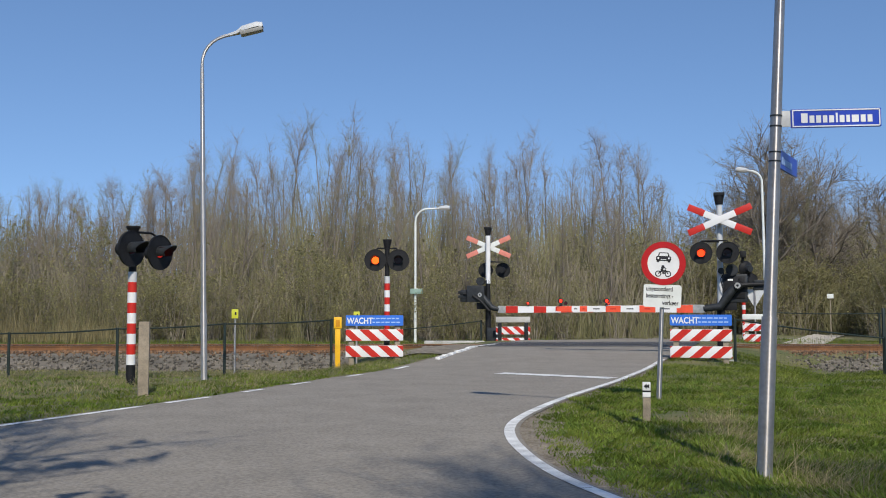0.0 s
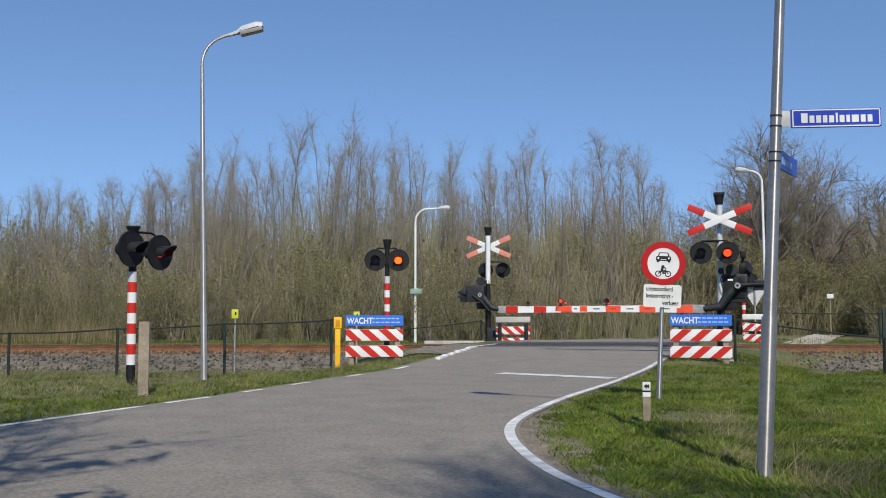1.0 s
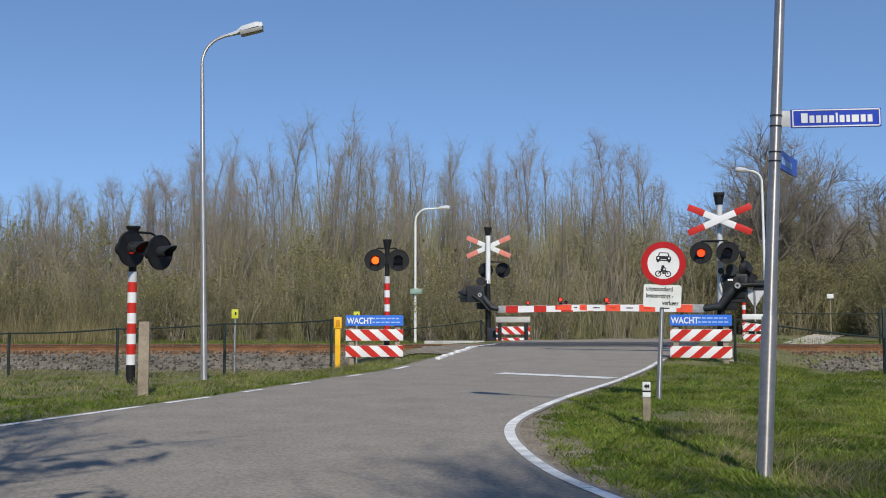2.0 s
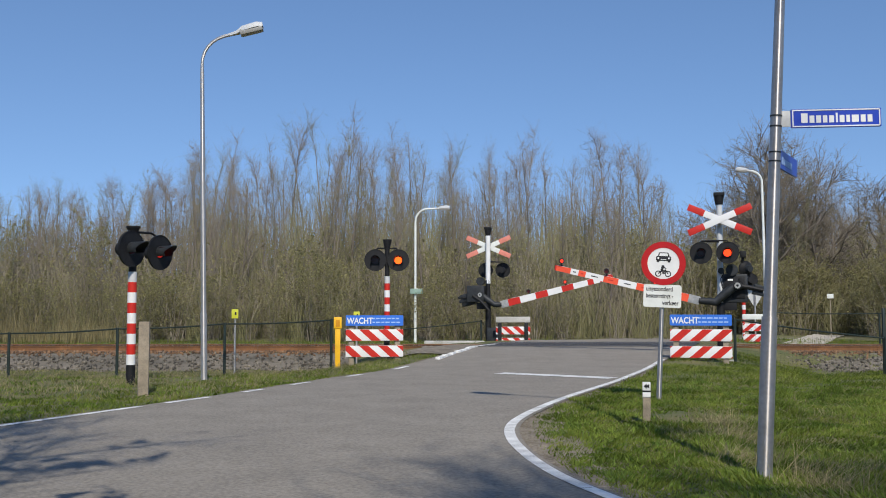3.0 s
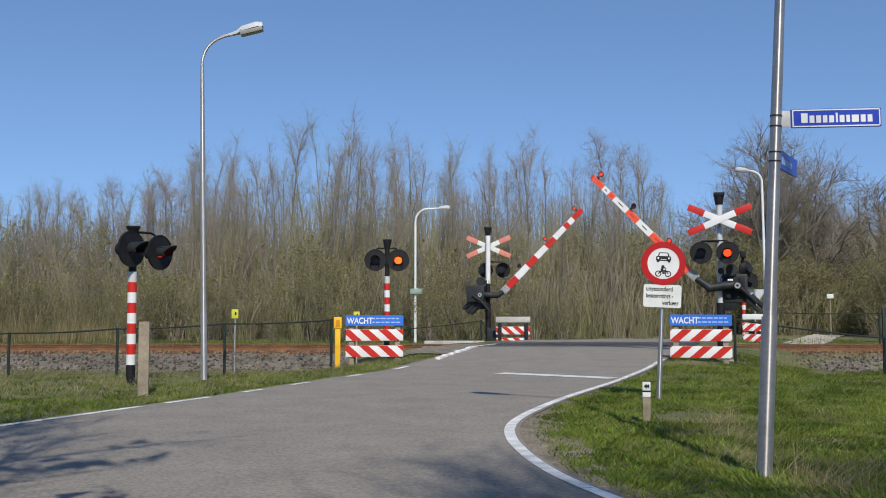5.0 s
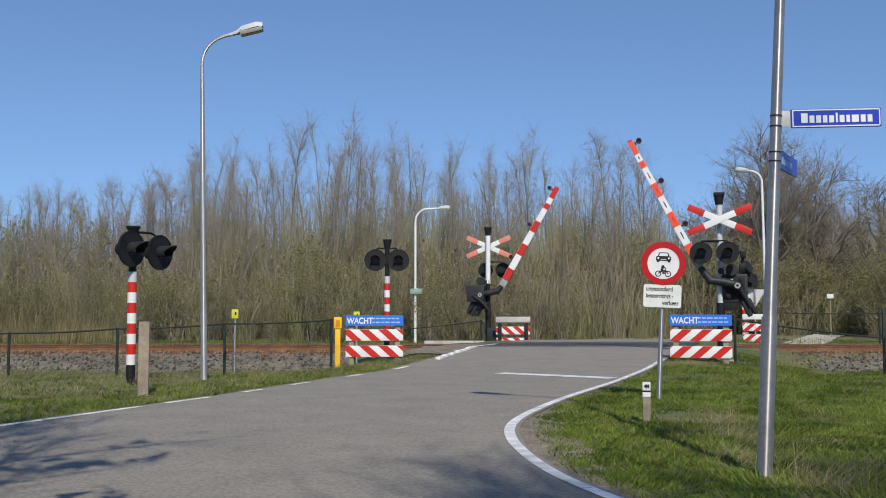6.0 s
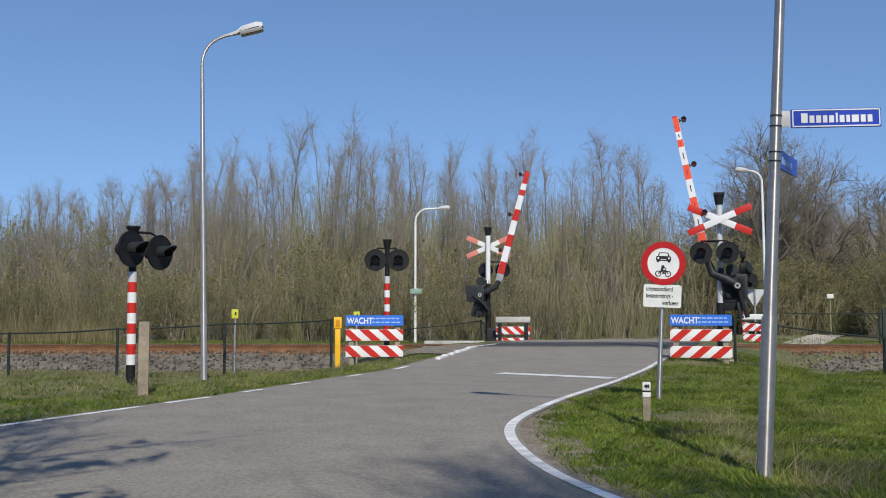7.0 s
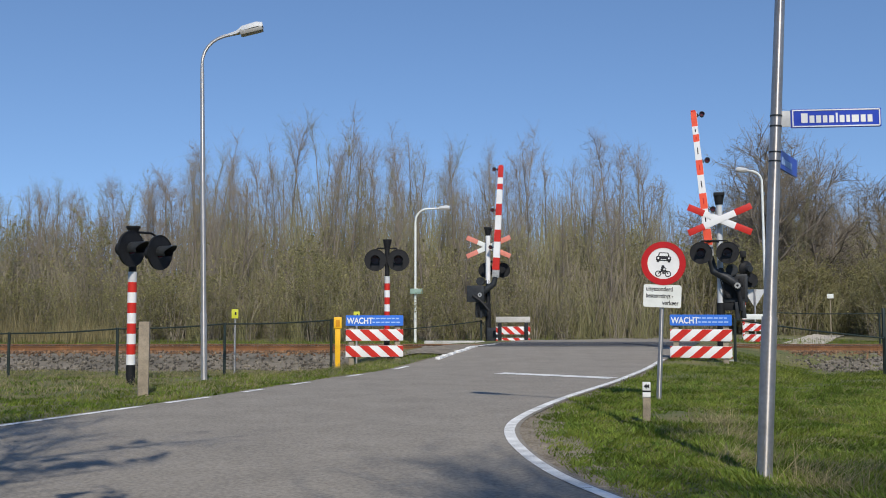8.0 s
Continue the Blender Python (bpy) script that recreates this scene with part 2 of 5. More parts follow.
LEFT_Y, LEFT_X = (-6, 0, 6, 10.7, 12.3, 14.5, 17.8, 20.1, 24.1, 28.4, 31, 36, 40, 46), (-10.0, -8.4, -6.4, -4.75, -4.1, -3.2, -2.08, -1.2, -0.1, 1.1, 1.9, 3.2, 4.6, 8.5)
RIGHT_Y, RIGHT_X = (-6, 0, 3, 5, 6.6, 7.3, 8.3, 9.3, 10.3, 11.2, 13.5, 15.4, 16.8, 20.7, 25, 30, 36, 40, 46), (30, 14, 3.9, 1.82, 1.10, 0.90, 0.76, 0.69, 0.68, 0.83, 1.56, 2.3, 2.9, 4.28, 5.8, 7.4, 9.4, 11.5, 17)


def road_left(y):
    return float(np.interp(y, LEFT_Y, LEFT_X))


EVEN_Y = np.arange(-6, 46.01, 0.1)
EVEN_RIGHT = np.mean([np.interp(EVEN_Y + d, RIGHT_Y, RIGHT_X) for d in (-0.9, -0.45, 0, 0.45, 0.9)], 0)


def road_right(y):
    """The bend, rounded off."""
    f = min(max((y + 6) * 10, 0.0), len(EVEN_Y) - 1.001)
    k = int(f)
    return float(EVEN_RIGHT[k] + (EVEN_RIGHT[k + 1] - EVEN_RIGHT[k]) * (f - k))


def road_z(y):
    return 0.2 * smooth01(20, 28.6, y) - 0.25 * smooth01(33, 44, y)


TRACK = 30.05            # centre line of the track, which runs along x


def land_z(x, y):
    """Height of the ground."""
    off = max(road_left(y) - x, x - road_right(y), 0.0)
    w = smooth01(0.4, 4.2, off)
    verge = -0.40 * smooth01(17.5, 24.0, y)
    hump = 0.42 * smooth01(27.0, 28.5, y)
    verge += hump - 0.15 * smooth01(31.6, 34, y)
    z = road_z(y) * (1 - w) + verge * w
    if off > 0:
        z += min(1, off) * (0.05 * noise.noise((x * 0.8, y * 0.8, 3.1)) + 0.03 * noise.noise((x * 2.1, y * 2.1, 5.2)))
    return z - 0.012


def terrain():
    xs = np.unique(np.concatenate([np.arange(-700, -30, 40), np.arange(-30, -14, 0.5), np.arange(-14, 10, 0.2), np.arange(10, 32, 0.5), np.arange(32, 720, 40)]))
    ys = np.unique(np.concatenate([np.arange(-200, -5, 25), np.arange(-5, 6, 0.4), np.arange(6, 27, 0.2), np.arange(27, 46, 0.4), np.arange(46, 90, 4), np.arange(90, 2300, 90)]))
    verts = [(x, y, land_z(x, y)) for y in ys for x in xs]
    n = len(xs)
    faces = [(j * n + i, j * n + i + 1, (j + 1) * n + i + 1, (j + 1) * n + i) for j in range(len(ys) - 1) for i in range(n - 1)]
    ob = new("ground", raw("ground", verts, faces, "soil", True))
    tagged(ob, "grassy verge and field with patches of bare earth", "ground", kind="structure")


def strip_mesh(name, rows, mat, cols=10, lift=0.012, follow=None):
    """A sheet between two edges given as rows (y, x_left, x_right), laid on the road's height."""
    verts, faces = [], []
    for y, a, b in rows:
        for k in range(cols + 1):
            x = a + (b - a) * k / cols
            verts.append((x, y, (follow(x, y) if follow else road_z(y)) + lift))
    n = cols + 1
    for j in range(len(rows) - 1):
        for i in range(cols):
            faces.append((j * n + i, j * n + i + 1, (j + 1) * n + i + 1, (j + 1) * n + i))
    return raw(name, verts, faces, mat, True)


def ribbon(name, pts, width, mat, lift=0.018):
    """A painted line of even width along a polyline on the road."""
    verts, faces = [], []
    for i, (x, y) in enumerate(pts):
        a, b = Vector(pts[max(i - 1, 0)]), Vector(pts[min(i + 1, len(pts) - 1)])
        d = (b - a).normalized()
        for s in (-1, 1):
            px, py = x - s * d.y * width / 2, y + s * d.x * width / 2
            verts.append((px, py, road_z(py) + lift))
    for i in range(len(pts) - 1):
        faces.append((2 * i, 2 * i + 2, 2 * i + 3, 2 * i + 1))
    return raw(name, verts, faces, mat)


def roads():
    ys = list(np.arange(1.2, 46, 0.4))
    road = new("road", strip_mesh("road", [(y, road_left(y) - 0.06, road_right(y) + 0.06) for y in ys], "asphalt", 14))
    tagged(road, "grey worn asphalt country road rising to the crossing", "road", kind="structure")
    # crossing deck between the rails
    deck = new("crossing_deck", strip_mesh("crossing_deck", [(y, road_left(y) - 0.3, road_right(y) + 0.3) for y in np.arange(28.2, 32.01, 0.2)], "asphalt_dark", 8, 0.02))
    tagged(deck, "dark rubber and asphalt deck of the level crossing", "crossing deck", kind="structure")
    for y in (TRACK - 0.75, TRACK + 0.75):
        rows = [(v, road_left(y) - 0.3, road_right(y) + 0.3) for v in (y - 0.09, y, y + 0.09)]
        tagged(new("flangeway", strip_mesh("flangeway", rows, "black", 8, 0.026)), "dark groove beside the rail in the deck", "flangeway", kind="structure")
        rows = [(v, road_left(y) - 0.3, road_right(y) + 0.3) for v in (y - 0.03, y + 0.03)]
        tagged(new("rail_in_deck", strip_mesh("rail_in_deck", rows, "railtop", 8, 0.032)), "worn shiny rail let into the deck", "rail", kind="structure")
    # edge lines
    y = 3.0
    while y < 22:
        step = 0.85 + 0.03 * y
        right = [(road_right(v) - 0.04, v) for v in np.linspace(y, y + step - 0.003 - 0.0015 * y, 7)]
        tagged(new("edge_line", ribbon("edge_line", right, 0.11, "line")), "worn white edge line laid in short lengths", "road marking", kind="structure")
        y += step
    segs = ((4.0, 12.9), (13.2, 14.3), (14.9, 15.6), (16.4, 17.2), (18.4, 19.2), (20.6, 21.6))
    for a, b in segs:
        pts = [(road_left(y) + 0.05, y) for y in np.arange(a, b + 0.01, 0.3)]
        tagged(new("edge_line", ribbon("edge_line", pts, 0.11, "line")), "faded broken white line beside the grass", "road marking", kind="structure")
    tagged(new("stop_line", ribbon("stop_line", [(1.11, 19.4), (2.1, 18.7), (3.09, 17.97)], 0.42, "line")), "white stop line before the crossing", "road marking", kind="structure")
    for a, b in (((1.0, 28.1), (1.65, 30.0)),):
        pts = [(a[0] + (b[0] - a[0]) * t, a[1] + (b[1] - a[1]) * t) for t in np.linspace(0, 1, 8)]
        tagged(new("edge_line", ribbon("edge_line", pts, 0.16, "line", 0.03)), "white edge line across the track", "road marking", kind="structure")
    # bare earth beside the asphalt on the bend
    rows = [(y, road_right(y) - 0.02, road_right(y) + 0.15 + 0.5 * max(0.0, 1 - abs(y - 9.6) / 4.5) + 0.12 * noise.noise((y * 1.3, 0, 0))) for y in np.arange(4.5, 21, 0.25)]
    tagged(new("bare_edge", strip_mesh("bare_edge", rows, "dirt", 4, 0.008, land_z)), "bare trodden earth along the bend", "verge", kind="structure")
    rows = [(y, road_left(y) - 0.22 - 0.08 * noise.noise((y, 5, 0)), road_left(y) + 0.0) for y in np.arange(4.5, 27, 0.3)]
    tagged(new("bare_edge", strip_mesh("bare_edge", rows, "dirt", 2, 0.008, land_z)), "bare earth along the road edge", "verge", kind="structure")
    rows = [(y, road_left(y) - 1.9 + 0.5 * noise.noise((y * 0.9, 2, 0)), road_left(y) + 0.02) for y in np.arange(25.0, 29.3, 0.3)]
    tagged(new("bare_edge", strip_mesh("bare_edge", rows, "dirt", 6, 0.035, land_z)), "brown trodden earth beside the crossing", "verge", kind="structure")
    path = [(y, float(np.interp(y, (37.5, 46, 53), (12.8, 16.8, 20.1))), float(np.interp(y, (37.5, 46, 53), (14.4, 18.4, 21.6)))) for y in np.arange(37.5, 53.1, 0.8)]
    tagged(new("path", strip_mesh("path", path, "sand", 6, 0.05, lambda x, y: land_z(x, y) + 0.04 * smooth01(40, 56, y))), "pale sandy path beyond the track", "path", kind="structure")
    # woodland floor
    rows = [(y, -60.0, 60.0) for y in np.arange(43.0, 92, 2.0)]
    tagged(new("woodland_floor", strip_mesh("woodland_floor", rows, "litter", 30, 0.02, land_z)), "brown leaf litter under the bare trees", "ground", kind="structure")


# ---------------------------------------------------------------- railway
def railway():
    for y, nm in ((TRACK - 0.75, "near"), (TRACK + 0.75, "far")):
        rail = thing("rail", pose(0, y, 0), "rusty steel rail with a worn shiny head", "rail", "rails", "structure")
        prof = ((-0.07, 0.03), (0.07, 0.03), (0.07, 0.042), (0.012, 0.06), (0.012, 0.155), (0.036, 0.165), (0.036, 0.188), (-0.036, 0.188), (-0.036, 0.165), (-0.012, 0.155), (-0.012, 0.06), (-0.07, 0.042))
        bm = bmesh.new()
        a = [bm.verts.new((-260, py, pz)) for py, pz in prof]
        b = [bm.verts.new((260, py, pz)) for py, pz in prof]
        for i in range(len(prof)):
            bm.faces.new((a[i], a[(i + 1) % len(prof)], b[(i + 1) % len(prof)], b[i]))
        part("rail_profile", bm, "rust", rail)
        part("rail_head", box(bmesh.new(), (0, 0, 0.1905), (520, 0.05, 0.005)), "railtop", rail, "polished running surface")
    me = mesh_of("sleeper", box(bmesh.new(), (0, 0, 0), (0.26, 2.5, 0.14), bevel=0.02), M["sleeper"])
    for i in range(-55, 60):
        x = 0.6 * i + 0.1
        if road_left(TRACK) - 0.4 < x < road_right(TRACK) + 0.4:
            continue
        ob = new("sleeper", me)
        ob.matrix_basis = pose(x, TRACK, -0.03)
        tagged(ob, "weathered concrete railway sleeper in ballast", "sleeper", "sleepers")
    # ballast bed
    xs = np.concatenate([np.arange(-260, -30, 10), np.arange(-30, 31, 0.5), np.arange(40, 261, 10)])
    prof = ((-3.15, -0.45), (-1.75, 0.0), (-1.3, 0.01), (1.3, 0.01), (1.8, -0.02), (3.2, -0.4))
    for lo, hi in ((-261, road_left(TRACK) - 0.2), (road_right(TRACK) + 0.2, 261)):
        xx = [x for x in xs if lo < x < hi]
        xx = ([lo] if lo > -261 else []) + xx + ([hi] if hi < 261 else [])
        verts = [(x, TRACK + py, pz) for x in xx for py, pz in prof]
        n = len(prof)
        faces = [(j * n + i, (j + 1) * n + i, (j + 1) * n + i + 1, j * n + i + 1) for j in range(len(xx) - 1) for i in range(n - 1)]
        tagged(new("ballast_bed", raw("ballast_bed", verts, faces, "stone", True)), "grey brown crushed stone track bed", "ballast", kind="structure")
    rng = np.random.default_rng(4)
    base = np.array([(1, 0, 0), (-1, 0, 0), (0, 1, 0), (0, -1, 0), (0, 0, 1), (0, 0, -1)], float)
    tri = np.array([(0, 2, 4), (2, 1, 4), (1, 3, 4), (3, 0, 4), (2, 0, 5), (1, 2, 5), (3, 1, 5), (0, 3, 5)])
    heaps = ([], [])
    py, pz = [p[0] for p in prof], [p[1] for p in prof]
    for _ in range(20000):
        x, y = rng.uniform(-22, 24), rng.uniform(-3.2, 1.6)
        if road_left(TRACK) - 0.3 < x < road_right(TRACK) + 0.3:
            continue
        r = rng.uniform(0.025, 0.06)
        z = float(np.interp(y, py, pz)) + r * 0.35
        v = base * r * rng.uniform(0.7, 1.25, (6, 3))
        a = rng.uniform(0, 6.28)
        v = v @ np.array([(math.cos(a), -math.sin(a), 0.2), (math.sin(a), math.cos(a), -0.2), (0.2, 0.1, 1)])
        kind = int(y > -1.95 + rng.normal(0, 0.12))
        heaps[kind].append(v + (x, TRACK + y, z))
    for mat, label, heap in (("stone", "loose grey brown crushed ballast stones", heaps[0]), ("rust_stone", "rust stained ballast between and beside the rails", heaps[1])):
        faces = (np.arange(len(heap))[:, None, None] * 6 + tri[None]).reshape(-1, 3)
        tagged(new("ballast_stones", raw("ballast_stones", np.concatenate(heap), faces, mat)), label, "ballast", kind="stuff")
    # low concrete platform edge beside the far barrier
    tagged(part("kerb_slab", box(bmesh.new(), (0, 0, 0), (2.1, 0.6, 0.14), bevel=0.02), "concrete", None, at=pose(0.4, 34.6, 0.1)), "low concrete slab beside the far barrier", "kerb", kind="structure")


# ---------------------------------------------------------------- flashing lamps
# added discs that cover glowing lenses, so the lamps seem to go out
SHUTTERS = []            # (shutter, side): side 0 opens on the first beat, side 1 on the second


def lamp_head(parent, at, side, lit="lit", r=0.27, visor=0.27, inset=0.1):
    """A flashing lamp: round black backboard, hood, can with an always glowing lens, and an added shutter hinged under
    the hood that imitates the flashing. Faces -y.
    """
    board = part("lamp_backboard", ring(bmesh.new(), 0.103, r, -0.012, 0.012), "black", parent, at=at)
    bm = ring(bmesh.new(), r - 0.012, r + 0.006, -0.02, 0.02)
    part("rim", bm, "black", board)
    bm = bmesh.new()
    ring(bm, 0.1, 0.112, 0.0, 0.26)
    slab(bm, circle(0, 0, 0.112, 32), 0.25, 0.27)
    part("lamp_can", bm, "black", board)
    # hood: open below, cut back towards the bottom
    bm = bmesh.new()
    n = 22
    rows = []
    for k in range(n + 1):
        a = radians(-35 + 250 * k / n)
        length = visor * (0.55 + 0.45 * max(0.0, math.sin(a)))
        row = []
        for rr, y in ((0.116, 0.0), (0.12, -length), (0.112, -length), (0.108, 0.0)):
            row.append(bm.verts.new((rr * math.cos(a), y, rr * math.sin(a))))
        rows.append(row)
    for p, q in zip(rows, rows[1:]):
        for k in range(4):
            bm.faces.new((p[k], q[k], q[(k + 1) % 4], p[(k + 1) % 4]))
    bm.faces.new(rows[0]), bm.faces.new(rows[-1])
    part("hood", bm, "machine", board)
    part("lens", slab(bmesh.new(), circle(0, 0, 0.093, 32), inset, inset + 0.01), lit, board, "glowing red lens")
    sh = part("shutter", slab(bmesh.new(), circle(0, -0.098, 0.0985, 28), -0.002, 0.002), "unlit_disc", board, "added dark red disc that imitates the unlit lens", at=pose(0, inset - 0.004, 0.098))
    SHUTTERS.append((sh, side, -86))
    return board


def striped_pole(parent, r, z0, z1, band, first="red", bands=9):
    """Alternating painted sleeves on a pole."""
    z, k = z0, 0
    names = ("red", "white") if first == "red" else ("white", "red")
    while z < z1 - 0.01 and k < bands:
        top = min(z + band, z1)
        part(names[k % 2] + "_band", rod(bmesh.new(), (0, 0, z), (0, 0, top), r, seg=20), names[k % 2], parent)
        z, k = top, k + 1


def warning_light(at, label, pole_r, z_disc, heads, r=0.27, band=0.1775, lit="lit", foot=0.35, collar=1.9, visor=0.27, cap=0.2, inset=0.1):
    """A warning light on a red and white pole."""
    t = thing("warning_light", at, label, "warning light", "crossing lights")
    part("pole_foot", rod(bmesh.new(), (0, 0, -0.4), (0, 0, foot), pole_r, seg=20), "black", t)
    striped_pole(t, pole_r, foot, collar, band, "white", 14)
    part("collar", rod(bmesh.new(), (0, 0, collar), (0, 0, collar + 0.18), pole_r * 0.98, seg=20), "greypaint", t, "bare grey collar")
    bm = rod(bmesh.new(), (0, 0, collar + 0.18), (0, 0, z_disc + 0.34), pole_r * 0.85, seg=16)
    part("lamp_post", bm, "black", t)
    bm = rod(bmesh.new(), (0, 0, z_disc + 0.3), (0, 0, z_disc + 0.3 + cap), pole_r * 1.05, pole_r * 1.5, seg=16)
    rod(bm, (0, 0, z_disc + 0.3 + cap), (0, 0, z_disc + 0.33 + cap), pole_r * 1.6, seg=16)
    part("bell_cap", bm, "black", t, "black bell housing")
    for x, z, side in heads:
        lamp_head(t, pose(x, -0.1, z_disc + z), side, lit, r, visor, inset)
        bm = sweep(bmesh.new(), [(0, 0, z_disc + 0.30), (x * 0.8, 0.0, z_disc + 0.31), (x, 0.0, z_disc + 0.26), (x, 0.02, z_disc + z + 0.1)], 0.022, 8)
        part("bracket", bm, "black", t)
    return t


def boom_light(parent, x, z, side, face):
    """A small red lamp on top of the boom, with an added disc that covers its always glowing lens and swings up to show
    it. face: -1 or 1 along y.
    """
    bm = rod(bmesh.new(), (x, 0, z), (x, 0, z + 0.09), 0.012, seg=8)
    box(bm, (x, 0, z + 0.02), (0.09, 0.06, 0.04), bevel=0.008)
    rod(bm, (x, face * -0.05, z + 0.13), (x, face * 0.06, z + 0.13), 0.062, seg=16)
    ring(bm, 0.055, 0.07, face * 0.05, face * 0.13, 20, x, z + 0.13)
    part("boom_lamp", bm, "machine", parent)
    part("boom_lens", slab(bmesh.new(), circle(x, z + 0.13, 0.043, 20), face * 0.064, face * 0.074), "lit_small", parent, "small red lens")
    sh = part("lens_shutter", slab(bmesh.new(), circle(0, -0.054, 0.0535, 20), -0.002, 0.002), "small_unlit_disc", parent, at=pose(x, face * 0.08, z + 0.184))
    SHUTTERS.append((sh, side, 84 * face))


def crossing_barrier(at, label, front=True, boom=4.45, lamps=(), pivot=(0.3, -0.2, 1.83), drop=0.53, faded=False, boom_r=0.1, heavy=False, neck=0.0):
    """A half barrier: post with bell, cross, two flashing lamps, machine and a boom. Faces -y; the boom reaches to -x."""
    t = thing("crossing_barrier", at, label, "level crossing barrier", "crossing barriers")
    part("base_plate", box(bmesh.new(), (0, 0, -0.06), (0.6, 0.6, 0.16), bevel=0.02), "concrete", t, "concrete footing")
    part("lower_post", rod(bmesh.new(), (0, 0, -0.3), (0, 0, 1.45), 0.1, seg=20), "black", t)
    bm = rod(bmesh.new(), (0, 0, 1.4), (0, 0, 2.3), 0.08, seg=20)
    part("middle_post", bm, "greypaint" if front else "black", t)
    bm = rod(bmesh.new(), (0, 0, 2.3 if front else 2.2), (0, 0, 4.0), 0.075 if front else 0.088, seg=20)
    part("upper_post", bm, "greypaint" if front else "white", t)
    bm = rod(bmesh.new(), (0, 0, 3.95), (0, 0, 4.18), 0.09, 0.13, seg=16)
    box(bm, (0, 0, 4.22), (0.27, 0.27, 0.08), bevel=0.01)
    part("bell_cap", bm, "black", t, "black bell housing")
    # cross: two boards that lie across each other
    cross = 0.92 if front else 0.97
    for k, s in enumerate((1, -1)):
        y = (-0.275 if front else -0.11) - 0.014 * k
        rot = pose(0, 0, 3.55, 0, s * 23.5, 0)
        board = part("cross_board", box(bmesh.new(), (0, 0, 0), (1.82 * cross, 0.01, 0.175 * cross), bevel=0.003), "white" if front else "offwhite", t, at=pose(0, y, 0) @ rot)
        for e in (-1, 1):
            part("red_end", box(bmesh.new(), (e * 0.68 * cross, 0, 0), (0.462 * cross, 0.014, 0.179 * cross), bevel=0.003), "fade" if faded else "red", board)
    bm = bmesh.new()
    for z in (3.47, 3.63):
        box(bm, (0, -0.13 if front else -0.05, z), (0.2, 0.26 if front else 0.1, 0.05), bevel=0.008)
    part("cross_clamp", bm, "galv", t)
    part("lamp_yoke", sweep(bmesh.new(), [(0, 0, 3.0), (-0.1, -0.2, 3.0), (-0.47, -0.42, 3.0), (-0.47, -0.4, 2.8), (-0.47, -0.42, 3.0), (-0.1, -0.42, 3.01), (0.17, -0.42, 3.0), (0.17, -0.4, 2.8)], 0.022, 8), "black", t)
    lamp_head(t, pose(-0.47, -0.5, 2.7), 0, "lit")
    lamp_head(t, pose(0.17, -0.5, 2.7), 1, "lit")
    # machine
    px, py, pz = pivot
    m = part("machine_case", box(bmesh.new(), (0.34 if front else 0.42, 0.14, 1.82), (0.64, 0.42, 0.72 if front else 0.6), bevel=0.035), "machine", t, "dark barrier machine housing")
    part("case_door", box(bmesh.new(), (0.34, -0.08, 1.84), (0.5, 0.014, 0.56), bevel=0.006), "black", m)
    part("type_plate", box(bmesh.new(), (0.24, -0.092, 2.03), (0.13, 0.006, 0.045)), "white", m, "small white plate")
    part("hub", rod(bmesh.new(), (px, min(py - 0.12, -0.1), pz), (px, max(py + 0.12, 0.3), pz), 0.1, seg=20), "black", m)
    part("hub_cap", ring(bmesh.new(), 0.03, 0.075, py - 0.14 * (1 if front else -1) - 0.012, py - 0.14 * (1 if front else -1) + 0.012, 20, px, pz), "socket", m, "worn hub cap")
    for x, y, z, rr in ((0.02, -0.02, 2.26, 0.08), (0.28, 0.0, 2.28, 0.15)):
        part("relay_drum", rod(bmesh.new(), (x, y - 0.14, z), (x, y + 0.1, z), rr, seg=18), "machine", m)
    part("case_foot", box(bmesh.new(), (0.18, 0.1, 1.38), (0.42, 0.3, 0.24), bevel=0.02), "black", m)
    if front:
        back = part("rear_lamp", rod(bmesh.new(), (0, -0.06, 0), (0, 0.02, 0), 0.12, 0.2, seg=28), "black", t, "black lamp turned to the far side", at=pose(0.64, 0.05, 2.31, 0, 0, 35))
        part("rim", ring(bmesh.new(), 0.185, 0.205, 0.015, 0.04, 28), "black", back)
        part("lamp_can", rod(bmesh.new(), (0, -0.16, 0), (0, -0.05, 0), 0.085, 0.11, seg=20), "machine", back)
        bm = box(bmesh.new(), (0.56, -0.02, 2.68), (0.15, 0.16, 0.17), bevel=0.015)
        rod(bm, (0.56, 0, 2.62), (0.5, 0.05, 2.1), 0.035, seg=12)
        rod(bm, (0.0, 0, 2.72), (0.56, 0, 2.72), 0.022, seg=10)
        part("lamp_bracket", bm, "black", t)
        bm = bmesh.new()
        sweep(bm, [(0.08, -0.16, 2.2), (0.0, -0.2, 2.05), (0.04, -0.2, 1.85), (0.15, -0.14, 1.6)], 0.014, 6)
        box(bm, (0.18, -0.1, 1.62), (0.16, 0.06, 0.1), bevel=0.01)
        box(bm, (0.5, -0.1, 1.98), (0.1, 0.05, 0.2), bevel=0.01)
        part("cable", bm, "black", t, "black cable and latch on the housing")
    else:
        part("foot_box", box(bmesh.new(), (-0.16, 0, 0.28), (0.36, 0.34, 0.62), bevel=0.02), "machine", t, "dark box at the foot of the post")
        part("pad", box(bmesh.new(), (-0.1, 0, 0.0), (1.0, 0.9, 0.1), bevel=0.02), "concrete", t, "concrete pad")
        part("link_arm", sweep(bmesh.new(), [(0.5, 0.36, 1.75), (0.2, 0.4, 1.55), (-0.1, 0.36, 1.2)], 0.05, 8), "black", m)
